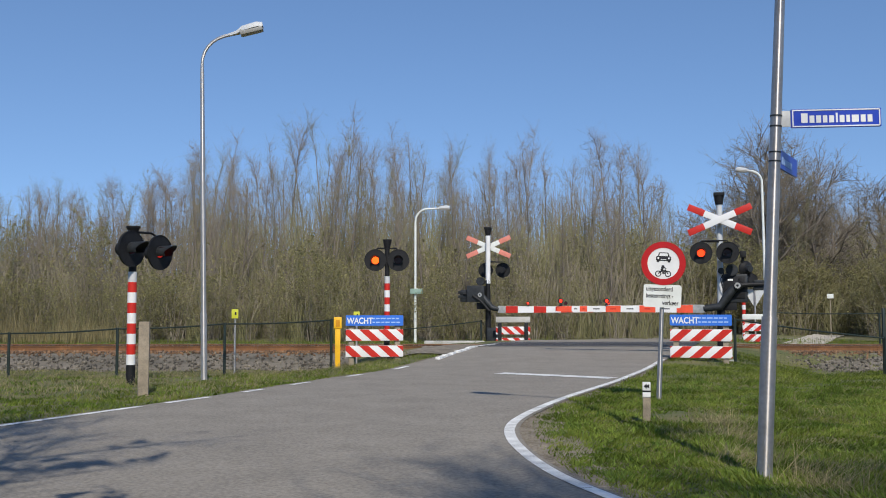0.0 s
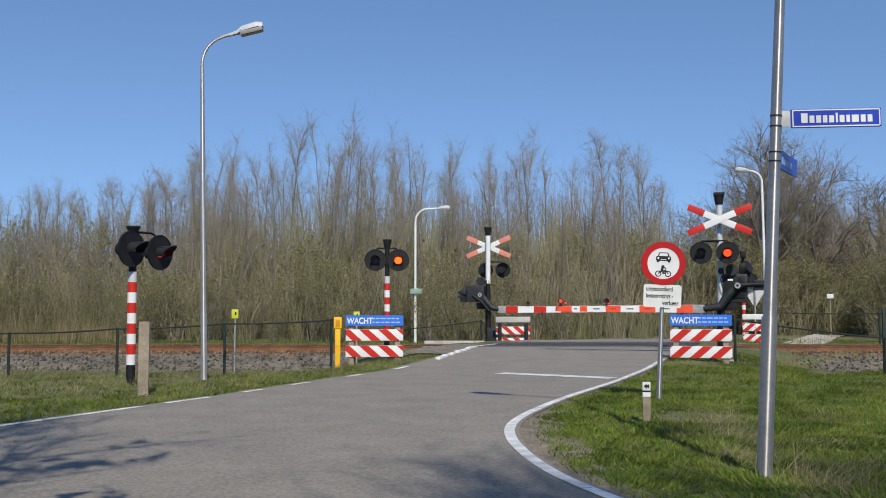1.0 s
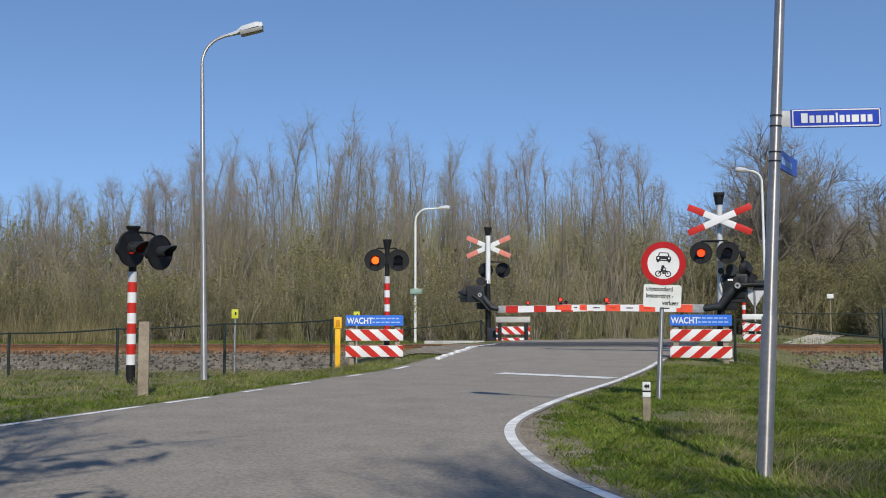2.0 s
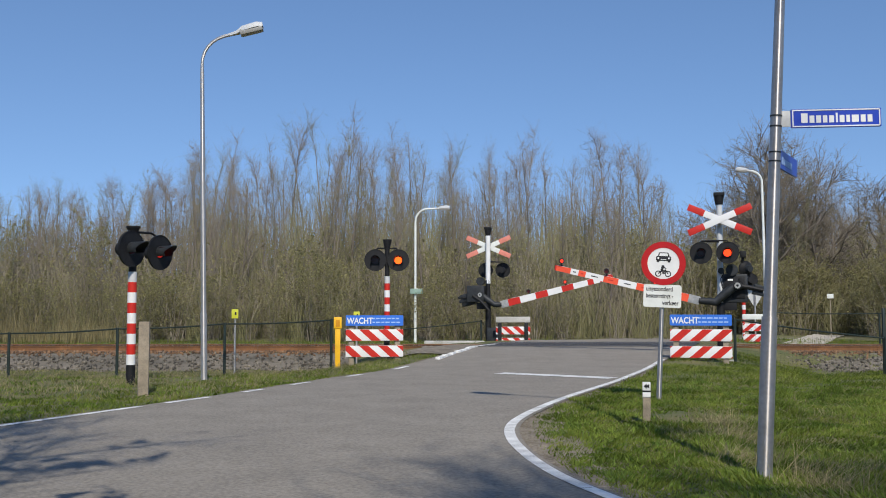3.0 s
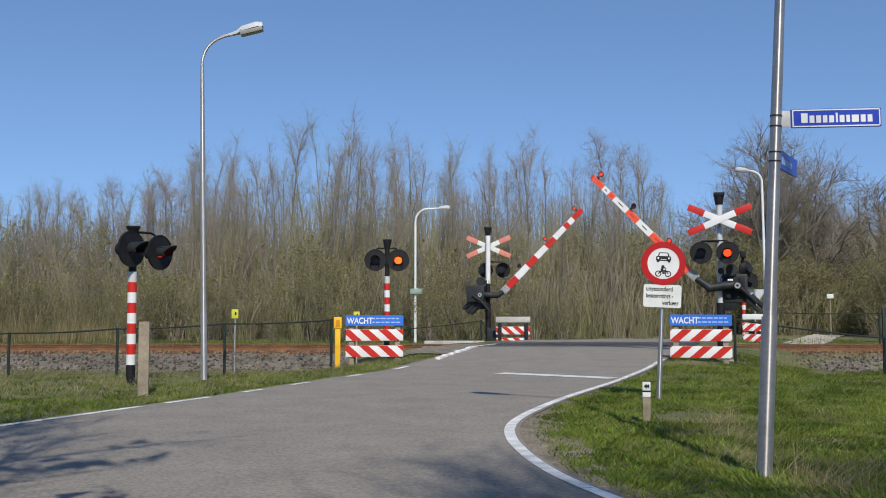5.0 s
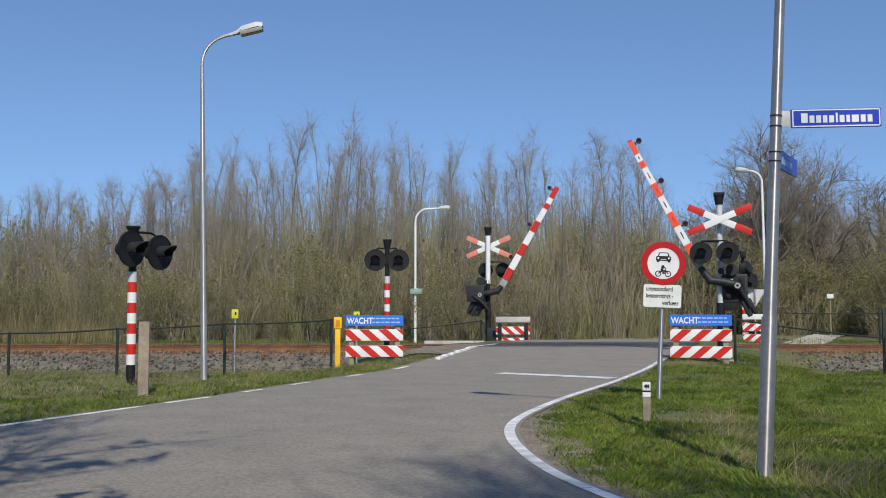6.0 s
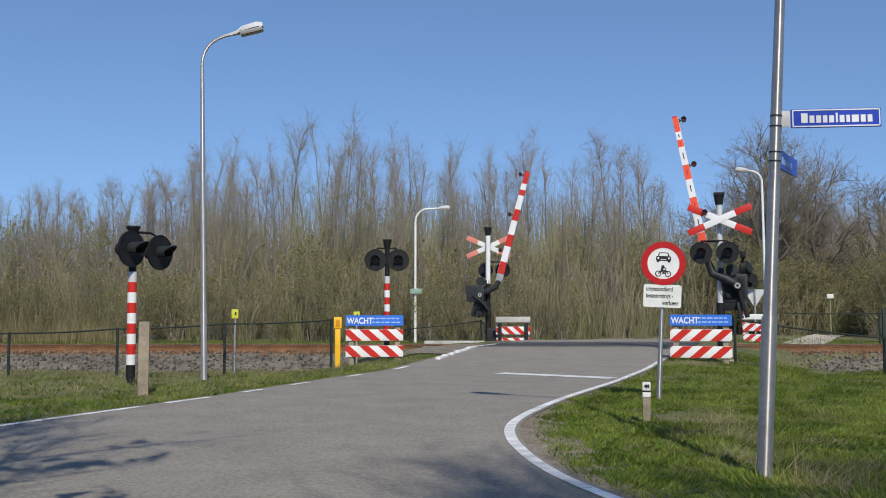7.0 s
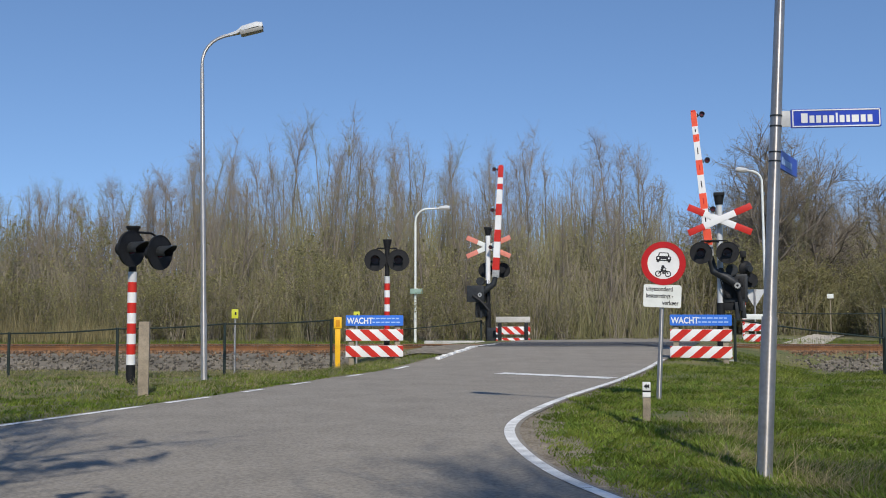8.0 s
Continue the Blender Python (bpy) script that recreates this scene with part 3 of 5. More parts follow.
    # boom, built lying level, pivot at its origin
    b = thing("boom", pose(px, py, pz), "red and white barrier boom", "")
    b.parent = t
    del b["label"]
    bm = bmesh.new()
    sweep(bm, [(0.1, 0, 0.03), (-0.08, 0, -0.06), (-0.24, 0, -0.26), (-0.42, 0, -drop + 0.06), (-0.68 - neck, 0, -drop)], [0.085, 0.105, 0.115, 0.105, 0.085], 12)
    part("swan_neck", bm, "machine", b, "dark cast boom arm")
    bm = bmesh.new()
    box(bm, (-0.8 - neck, 0, -drop), (0.3, 0.12, boom_r * 2 + 0.01), bevel=0.02)
    part("boom_socket", bm, "socket", b, "bare grey boom socket")
    # tapering boom in painted bands
    u = 0.94 + neck
    k = 0
    lens = (0.42, 0.55, 0.42, 0.5, 0.4, 0.5, 0.2, 0.22, 0.4)
    total = sum(lens)
    for frac in lens:
        ln = frac * (boom - 0.94 - neck) / total
        w0 = boom_r - 0.03 * (u - 0.94) / 3.4
        w1 = boom_r - 0.03 * (u + ln - 0.94) / 3.4
        bm = bmesh.new()
        slab(bm, [(-u, -drop - w0), (-u, -drop + w0), (-u - ln, -drop + w1), (-u - ln, -drop - w1)], -0.085 + 0.01 * u, 0.085 - 0.01 * u)
        col = "white" if k % 2 else ("orange" if front else "red")
        part("red_band" if col != "white" else "white_band", bm, col, b)
        if front and 0 < k < 8:
            part("reflector", box(bmesh.new(), (-u - ln / 2, -0.0865 + 0.01 * u, -drop), (ln * 0.36, 0.004, 0.026)), "ink" if col == "white" else "red", b)
        if col != "white":
            part("white_edge", box(bmesh.new(), (-u - ln / 2, 0, -drop + (w0 + w1) / 2), (ln, 0.13 - 0.018 * u, 0.012)), "white", b)
        u, k = u + ln, k + 1
    part("boom_tip", box(bmesh.new(), (-u - 0.02, 0, -drop), (0.05, 0.074, 0.12), bevel=0.01), "red", b)
    for x, side in lamps:
        boom_light(b, -x, -drop + boom_r * 0.75, side, -1 if front else 1)
    # counterweight
    for y in ((0.02, 0.62) if front else (-0.6, 0.0)):
        part("counter_arm", sweep(bmesh.new(), [(-0.02, y, 0.0), (0.3, y, 0.03), (0.64, y, 0.03)], [0.07, 0.05, 0.045], 8), "black", b)
    if heavy:
        part("counterweight", box(bmesh.new(), (0.52, -0.3, -0.04), (0.5, 0.5, 0.44), bevel=0.05), "machine", b, "heavy cast counterweight")
    for z in (0.09, -0.06):
        part("counterweight", box(bmesh.new(), (0.62, 0.32 if front else -0.3, z), (0.42, 0.56, 0.1), bevel=0.015), "machine", b)
    return t, b


# ---------------------------------------------------------------- striped boards
def striped_fence(at, label, width, text=True, slant=1, back=False, legs_down=0.5):
    """Two striped planks and a header board on two posts. Faces -y."""
    t = thing("barrier_fence", at, label, "road barrier", "barrier fences")
    for x in (-width / 2 + 0.14, width / 2 - 0.14):
        part("post", box(bmesh.new(), (x, -0.07 if back else 0.06, 0.28 - legs_down / 2), (0.13, 0.09, 1.5 + legs_down - 0.3), bevel=0.008), "wood" if not back else "black", t, "grey weathered post")
    for z in (0.21, 0.61):
        plank = part("plank", box(bmesh.new(), (0, 0, z), (width, 0.035, 0.28), bevel=0.004), "white", t)
        step = width / 3.05
        for k in range(-1, 5):
            poly = clip_band(-width / 2 + k * step - (0.02 if slant > 0 else 0.3), step * 0.5, slant * 0.31, -width / 2, width / 2, z - 0.137, z + 0.137)
            if poly:
                part("red_stripe", slab(bmesh.new(), poly, -0.021, -0.016), "red", plank)
    if text:
        sign = part("wait_sign", slab(bmesh.new(), rounded(0, 0.97, width * 1.0, 0.26, 0.02), -0.03, 0.0), "blue", t, "blue board with white lettering")
        words("lettering", "WACHT", 0.145, "white", sign, pose(-width / 2 + 0.03, -0.033, 0.895), 0.82, 0.005)
        for z in (1.02, 0.925):
            x = -width / 2 + 0.66
            rnd = random.Random(5 + int(z * 100))
            while x < width / 2 - 0.1:
                w = rnd.uniform(0.04, 0.13)
                part("text_bar", box(bmesh.new(), (x + w / 2, -0.032, z), (w, 0.003, 0.03)), "pale", sign)
                x += w + 0.025
    else:
        part("top_board", box(bmesh.new(), (0, 0.0, 1.0), (width, 0.05, 0.2), bevel=0.006), "concrete" if back else "offwhite", t, "bare grey board")
    return t


# ---------------------------------------------------------------- street furniture
def street_lamp(at, label, h, reach, r0=0.07, r1=0.04, tilt=14, coat="galv", turn=0, t=None):
    t = t or thing("street_lamp", at, label, "street lamp", "street lamps")
    bm = bmesh.new()
    sweep(bm, [(0, 0, -0.4), (0, 0, 1.2)], r0, 16)
    part("lower_mast", bm, coat, t)
    rad = 0.55 * min(1.0, reach)
    pts = [(0, 0, 1.15), (0, 0, h - rad - 0.3)]
    for k in range(0, 7):
        a = radians(90 * k / 6) * (1 - tilt / 90)
        pts.append((rad * (1 - math.cos(a)), 0, h - rad - 0.05 + rad * math.sin(a)))
    ex, ez = pts[-1][0], pts[-1][2]
    pts.append((reach - 0.35, 0, ez + (reach - 0.35 - ex) * math.tan(radians(tilt))))
    radii = [r0 * 0.85] + [r1 + 0.008] + [r1] * (len(pts) - 2)
    part("mast", sweep(bmesh.new(), pts, radii, 20), coat, t, "mast with a curved arm", at=pose(0, 0, 0, 0, 0, turn))
    tip = Vector(pts[-1])
    way = pose(0, 0, 0, 0, 0, turn)
    # luminaire: tapering housing with a bowl below
    head = way @ pose(tip.x, 0, tip.z, 0, -tilt, 0)
    bm = bmesh.new()
    secs = [(-0.12, 0.035, 0.035, 0.0), (0.02, 0.06, 0.05, 0.0), (0.14, 0.11, 0.09, 0.02), (0.42, 0.12, 0.1, 0.025), (0.52, 0.09, 0.07, 0.02)]
    rows = []
    for x, w, hh, zo in secs:
        rows.append([bm.verts.new((x, yy, zz + zo)) for yy, zz in ((-w, -0.02), (-w * 0.95, hh * 0.45), (-w * 0.55, hh * 0.85), (0, hh), (w * 0.55, hh * 0.85), (w * 0.95, hh * 0.45), (w, -0.02))])
    for p, q in zip(rows, rows[1:]):
        for k in range(6):
            bm.faces.new((p[k], p[k + 1], q[k + 1], q[k]))
        bm.faces.new((p[6], p[0], q[0], q[6]))
    bm.faces.new(rows[0]), bm.faces.new(rows[-1])
    hd = part("lamp_housing", bm, "greypaint", t, "grey lamp housing", at=head)
    bm = bmesh.new()
    box(bm, (0.29, 0, -0.02), (0.44, 0.21, 0.12), bevel=0.04)
    part("bowl", bm, "diffuser", hd, "dull translucent bowl")
    return t


def letter_bars(parent, x0, z0, widths, height, mat, y):
    """Plain bars in place of lettering."""
    x = x0
    for w, tall in widths:
        h = height * tall
        part("text_bar", box(bmesh.new(), (x + w / 2, y, z0 + h / 2), (w, 0.002, h)), mat, parent)
        x += w + 0.014


def name_post():
    t = thing("lamp_post", pose(2.404, 7.45, 0, 0, 3.05, 0), "galvanised steel lamp post carrying two blue street signs", "lamp post")
    street_lamp(None, "", 6.5, 1.25, 0.058, 0.02, 14, "galv", 155, t)
    s = part("street_sign", slab(bmesh.new(), rounded(0.595, 2.69, 0.668, 0.142, 0.008), -0.02, 0.0), "navy", t, "blue sign with white border", at=pose(0.012, 0, 0.015, 0, -3.5, -4))
    bm = bmesh.new()
    for cx, cz, w, h in ((0.595, 2.752, 0.652, 0.009), (0.595, 2.628, 0.652, 0.009), (0.273, 2.69, 0.009, 0.133), (0.917, 2.69, 0.009, 0.133)):
        box(bm, (cx, -0.0215, cz), (w, 0.003, h))
    part("border", bm, "white", s, "white border")
    letter_bars(s, 0.335, 2.655, ((0.048, 1), (0.036, .76), (0.036, .76), (0.032, .76), (0.036, .76), (0.014, 1), (0.036, .76), (0.026, .76), (0.052, .76), (0.036, .76), (0.036, .76)), 0.073, "white", -0.0215)
    bm = bmesh.new()
    box(bm, (0.212, -0.012, 2.69), (0.09, 0.012, 0.125), bevel=0.004)
    part("sign_bracket", bm, "greypaint", s, "light grey bracket")
    for z in (2.655, 2.735, 2.385, 2.455):
        part("clamp_band", rod(bmesh.new(), (0, 0, z - 0.006), (0, 0, z + 0.006), 0.046, seg=20), "machine", t)
    s2 = part("street_sign", slab(bmesh.new(), rounded(0.36, 2.405, 0.60, 0.14, 0.008), -0.01, 0.01), "navy", t, "second blue sign seen at a steep angle", at=pose(0, 0, 0.02, 0, 0, 57))
    letter_bars(s2, 0.16, 2.37, ((0.05, 1), (0.05, .8), (0.05, .8), (0.05, .8), (0.05, .8)), 0.06, "pale", -0.012)


def round_sign():
    t = thing("traffic_sign", pose(2.985, 13.7, 0, 0, 2.6, -11), "round red and white no motor vehicles sign with a plate below", "traffic sign")
    part("post", sweep(bmesh.new(), [(0, 0.04, -0.4), (0, 0.04, 0.55), (0, 0.04, 0.6), (0, 0.04, 2.15)], [0.036, 0.036, 0.03, 0.03], 16), "galv", t)
    d = part("disc", slab(bmesh.new(), circle(0, 1.9, 0.298, 56), -0.012, 0.0), "white", t, "white disc")
    part("red_ring", ring(bmesh.new(), 0.218, 0.303, -0.018, 0.002, 56, 0, 1.9), "ringred", d, "red rim")
    # car seen from the front
    bm = bmesh.new()
    y0, y1 = -0.016, -0.013
    slab(bm, rounded(0, 1.967, 0.205, 0.066, 0.018), y0, y1)
    slab(bm, [(-0.082, 1.995), (-0.062, 2.052), (0.062, 2.052), (0.082, 1.995)], y0, y1)
    slab(bm, rounded(-0.075, 1.935, 0.036, 0.04, 0.008), y0, y1)
    slab(bm, rounded(0.075, 1.935, 0.036, 0.04, 0.008), y0, y1)
    part("car_symbol", bm, "ink", d)
    bm = bmesh.new()
    slab(bm, [(-0.062, 2.002), (-0.05, 2.04), (0.05, 2.04), (0.062, 2.002)], -0.019, -0.0165)
    for x in (-0.072, 0.072):
        slab(bm, circle(x, 1.972, 0.014, 14), -0.019, -0.0165)
    slab(bm, rounded(0, 1.955, 0.08, 0.008, 0.003), -0.019, -0.0165)
    part("car_detail", bm, "white", d)
    # two wheels joined by a plain frame
    bm = bmesh.new()
    for x in (-0.066, 0.066):
        ring(bm, 0.03, 0.043, y0, y1, 24, x, 1.755)
    for a, b, w in (((-0.066, 1.755), (-0.02, 1.80), 0.014), ((-0.03, 1.795), (0.04, 1.795), 0.026), ((0.03, 1.815), (0.066, 1.755), 0.012), ((-0.012, 1.765), (0.03, 1.765), 0.022), ((-0.02, 1.80), (-0.002, 1.872), 0.036), ((0.0, 1.86), (0.04, 1.82), 0.014)):
        v = (Vector(b) - Vector(a)).normalized() * 0.001
        nrm = Vector((-v.y, v.x)) * 1000 * w / 2
        slab(bm, [tuple(Vector(a) + nrm), tuple(Vector(a) - nrm), tuple(Vector(b) - nrm), tuple(Vector(b) + nrm)], y0, y1)
    part("motorcycle_symbol", bm, "ink", d)
    p = part("plate", slab(bmesh.new(), rounded(0, 1.445, 0.515, 0.315, 0.03), -0.012, 0.0), "offwhite", t, "white plate with black lettering")
    words("lettering", "uitgezonderd", 0.062, "ink", p, pose(-0.225, -0.014, 1.515), 0.78, 0.0015)
    words("lettering", "bestemmings -", 0.062, "ink", p, pose(-0.225, -0.014, 1.42), 0.72, 0.0015)
    words("lettering", "verkeer", 0.062, "ink", p, pose(0.0, -0.014, 1.325), 0.8, 0.0015)
    bm = bmesh.new()
    for z in (1.36, 1.53, 1.75, 2.05):
        box(bm, (0, 0.03, z), (0.1, 0.06, 0.03), bevel=0.005)
    part("clamp", bm, "galv", t)


def marker_posts():
    t = thing("bollard", pose(2.27, 11.05, 0, 0, 0, -10), "short wooden bollard with black and white arrow plates", "bollard")
    part("stake", box(bmesh.new(), (0, 0, 0.14), (0.085, 0.085, 0.58), bevel=0.008), "wood", t)
    part("arrow_plate", box(bmesh.new(), (0, -0.046, 0.405), (0.088, 0.006, 0.095), bevel=0.002), "white", t)
    bm = slab(bmesh.new(), [(-0.032, 0.405), (0.002, 0.432), (0.002, 0.414), (0.03, 0.43), (0.03, 0.382), (0.002, 0.396), (0.002, 0.378)], -0.053, -0.05)
    part("arrow", bm, "ink", t)
    part("lower_plate", box(bmesh.new(), (0, -0.046, 0.31), (0.088, 0.006, 0.055), bevel=0.002), "white", t)
    part("dark_band", box(bmesh.new(), (0, -0.046, 0.347), (0.088, 0.005, 0.018)), "ink", t)
    t = thing("wooden_post", pose(-4.39, 14.5, 0, 0, 0, 14), "thick weathered wooden post on the verge", "post")
    bm = box(bmesh.new(), (0, 0, 0.33), (0.155, 0.155, 1.5), bevel=0.02)
    part("timber", bm, "wood", t)
    t = thing("marker_post", pose(-2.56, 24.0, -0.06, 0, 0, 6), "yellow cable marker post with orange window", "marker post")
    bm = box(bmesh.new(), (0, 0, 0.3), (0.13, 0.13, 1.2), bevel=0.01)
    part("shaft", bm, "yellow", t)
    part("head", box(bmesh.new(), (0, 0, 1.0), (0.19, 0.16, 0.28), bevel=0.012), "yellow", t)
    part("window", box(bmesh.new(), (0, -0.082, 0.99), (0.10, 0.008, 0.17)), "amber", t, "amber panel")
    for x, y, h in ((-5.27, 25.0, 1.32), (-2.38, 27.2, 1.12)):
        t = thing("post_sign", pose(x, y, land_z(x, y)), "small yellow plate on a thin grey post", "sign", "kilometre signs")
        part("post", rod(bmesh.new(), (0, 0, -0.3), (0, 0, h + 0.15), 0.028, seg=12), "galv", t)
        pl = part("plate", box(bmesh.new(), (0, -0.035, h + 0.25), (0.17, 0.012, 0.23), bevel=0.003), "limesign", t, "lime yellow plate")
        part("text_bar", box(bmesh.new(), (0.02, -0.043, h + 0.26), (0.04, 0.003, 0.07)), "ink", pl)


# ---------------------------------------------------------------- wire fences
def wire_fence(pts, label, post_r=0.035, group="wire fences", mesh=True, rail_r=0.02):
    """Green wire fence: pts are (x, y, foot, top) for each post."""
    x0, y0, z0, _ = pts[0]
    t = thing("wire_fence", pose(x0, y0, z0), label, "fence", group)
    o = Vector((x0, y0, z0))
    for x, y, zb, zt in pts:
        bm = rod(bmesh.new(), Vector((x, y, zb - 0.3)) - o, Vector((x, y, zt + 0.03)) - o, post_r, seg=10)
        part("post", bm, "greenpost", t)
    for (xa, ya, ba, ta), (xb, yb, bb, tb) in zip(pts, pts[1:]):
        n = max(2, int(abs(xb - xa) / 0.4))
        line = [Vector((xa + (xb - xa) * k / n, ya + (yb - ya) * k / n, ta + (tb - ta) * k / n - 0.03 * math.sin(math.pi * k / n))) - o for k in range(n + 1)]
        part("top_rail", sweep(bmesh.new(), line, rail_r, 6), "greenpost", t)
        if mesh:
            verts, faces = [], []
            length = math.hypot(xb - xa, yb - ya)
            dirv = Vector(((xb - xa) / length, (yb - ya) / length, 0))

            def wire(p, q, w=0.0016):
                d = (q - p).normalized()
                s = d.orthogonal().normalized()
                u = d.cross(s)
                k = len(verts)
                for c in (p, q):
                    for a in (0, 2.09, 4.19):
                        verts.append(c + w * (math.cos(a) * s + math.sin(a) * u))
                for i in range(3):
                    faces.append((k + i, k + (i + 1) % 3, k + 3 + (i + 1) % 3, k + 3 + i))
            m = int(length / 0.1)
            for k in range(m + 1):
                f = k / m
                p = Vector((xa + (xb - xa) * f, ya + (yb - ya) * f, 0))
                wire(p + Vector((0, 0, ba + (bb - ba) * f)) - o, p + Vector((0, 0, ta + (tb - ta) * f)) - o)
            for k in range(10):
                f = k / 10
                wire(Vector((xa, ya, ba + (ta - ba) * f)) - o, Vector((xb, yb, bb + (tb - bb) * f)) - o)
            ob = new("wire_mesh", raw("wire_mesh", [tuple(v) for v in verts], faces, "greenpost"))
            ob.parent = t


# ---------------------------------------------------------------- plants
def unit(v):
    return v / np.linalg.norm(v)


def aside(rng, d, ang):
    """A direction at the angle ang from d."""
    a = rng.normal(0, 1, 3)
    a = unit(a - d * a.dot(d))
    return unit(d * math.cos(ang) + a * math.sin(ang))


def shoot(rng, out, p, d, length, r, n, bend, rise, tip=0.18):
    """A bent, tapering limb of n pieces, added to out; gives its points."""
    pts = [p]
    for k in range(n):
        d = unit(d + rng.normal(0, bend, 3) + (0, 0, rise))
        pts.append(pts[-1] + d * length / n)
        out.append((pts[-2], pts[-1], r * (1 - (1 - tip) * k / n), r * (1 - (1 - tip) * (k + 1) / n)))
    return pts


def along(pts, f):
    k = min(len(pts) - 2, int(f * (len(pts) - 1)))
    return pts[k] + (pts[k + 1] - pts[k]) * (f * (len(pts) - 1) - k), unit(pts[k + 1] - pts[k])


def twigs_on(rng, a, b, n, lo, hi, spread, rise):
    """n straight twigs set at chance on the pieces from a to b, as start and end points."""
    pick = rng.integers(0, len(a), n)
    f = rng.uniform(0.05, 1.0, n)[:, None]
    p = a[pick] + (b[pick] - a[pick]) * f
    d = b[pick] - a[pick]
    d /= np.linalg.norm(d, axis=1)[:, None]
    d = d + rng.normal(0, spread, (n, 3)) + (0, 0, rise)
    d /= np.linalg.norm(d, axis=1)[:, None]
    return p, p + d * rng.uniform(lo, hi, n)[:, None]


def spines(p, q, r):
    """Slim three-sided spikes from p to q, as triangles."""
    n = len(p)
    d = (q - p) / np.linalg.norm(q - p, axis=1)[:, None]
    u = np.cross(d, np.where(np.abs(d[:, 2:3]) > 0.9, np.array([[1.0, 0, 0]]), np.array([[0, 0, 1.0]])))
    u /= np.linalg.norm(u, axis=1)[:, None]
    w = np.cross(d, u)
    ring3 = [p + r * (math.cos(t) * u + math.sin(t) * w) for t in (0, 2.094, 4.189)]
    v = np.stack(ring3 + [q], 1).reshape(-1, 3)
    f = (np.arange(n)[:, None, None] * 4 + np.array([(0, 1, 3), (1, 2, 3), (2, 0, 3)])[None]).reshape(-1, 3)
    return v, f


def grow(rng, height, stems, lean, reach, branch, trunk_r, steep, low=0.2, full=0.55):
    """Stems and limbs of a slim tree or shrub, whose crown is widest at the share full of its height."""
    stem, limb = [], []
    n0, n1 = (7, 3) if stems < 4 else (4, 2)
    for _ in range(stems):
        a, q = rng.uniform(0, 6.28), rng.uniform(0.2, 1) * lean
        h = height * (rng.uniform(0.7, 1.0) if stems > 1 else 1.0)
        root = np.array([*rng.normal(0, 0.1 * (stems > 1), 2), -0.15])
        pts = shoot(rng, stem, root, unit(np.array([math.cos(a) * q, math.sin(a) * q, 1.0])), h, trunk_r * rng.uniform(0.75, 1.0), n0, 0.05, 0.06, 0.1)
        for _ in range(branch):
            f = rng.uniform(low, 0.985)
            p, d = along(pts, f)
            wide = 0.25 + 0.75 * math.sin(math.pi * min(1.0, 0.5 * f / full if f < full else 0.5 + 0.5 * (f - full) / (1.02 - full)))
            ang = radians(rng.uniform(0.75, 1.25) * (62 - 34 * f) / steep)
            shoot(rng, limb, p, aside(rng, d, ang), height * reach * wide * rng.uniform(0.6, 1.1), trunk_r * 0.26 * (1.15 - f), n1, 0.09, 0.12 * steep)
    return stem, limb


def prisms(segs, sides):
    """Tapering prisms for an array of segments, as one vertex and face array."""
    p = np.array([s[0] for s in segs])
    q = np.array([s[1] for s in segs])
    ra, rb = np.array([s[2] for s in segs]), np.array([s[3] for s in segs])
    d = q - p
    d /= np.linalg.norm(d, axis=1)[:, None]
    ref = np.where(np.abs(d[:, 2:3]) > 0.9, np.array([[1.0, 0, 0]]), np.array([[0, 0, 1.0]]))
    u = np.cross(d, ref)
    u /= np.linalg.norm(u, axis=1)[:, None]
    w = np.cross(d, u)
    n = len(p)
    verts = np.zeros((n, 2 * sides, 3))
    for k in range(sides):
        a = 2 * math.pi * k / sides
        o = math.cos(a) * u + math.sin(a) * w
        verts[:, k] = p + o * ra[:, None]
        verts[:, sides + k] = q + o * rb[:, None]
    f = np.array([(k, (k + 1) % sides, sides + (k + 1) % sides, sides + k) for k in range(sides)])
    faces = (np.arange(n)[:, None, None] * 2 * sides + f[None]).reshape(-1, 4)
    return verts.reshape(-1, 3), faces


def twig_mesh(first, last):
    """Twigs of two pieces, the last of which runs to a point; triangles."""
    v, f = prisms(first, 3)
    n = len(first)
    tip = np.array([s[1] for s in last])
    t = np.arange(n)[:, None] * 6
    quads = f.reshape(n, 3, 4)
    tris = np.concatenate([quads[:, :, (0, 1, 2)], quads[:, :, (0, 2, 3)]], 1).reshape(-1, 3)
    ends = np.stack([np.concatenate([t + 3, t + 4, np.arange(n)[:, None] + 6 * n], 1), np.concatenate([t + 4, t + 5, np.arange(n)[:, None] + 6 * n], 1), np.concatenate([t + 5, t + 3, np.arange(n)[:, None] + 6 * n], 1)], 1).reshape(-1, 3)
    return np.concatenate([v, tip]), np.concatenate([tris, ends])


def bud_flakes(rng, p, q, count, size):
    """Small folded flakes along the twigs from p to q."""
    pick = rng.integers(0, len(p), count)
    c = p[pick] + (q[pick] - p[pick]) * rng.uniform(0.2, 1, count)[:, None]
    v = np.repeat(c[:, None], 3, 1) + rng.normal(0, size, (count, 3, 3))
    return v.reshape(-1, 3), np.arange(count * 3).reshape(-1, 3)


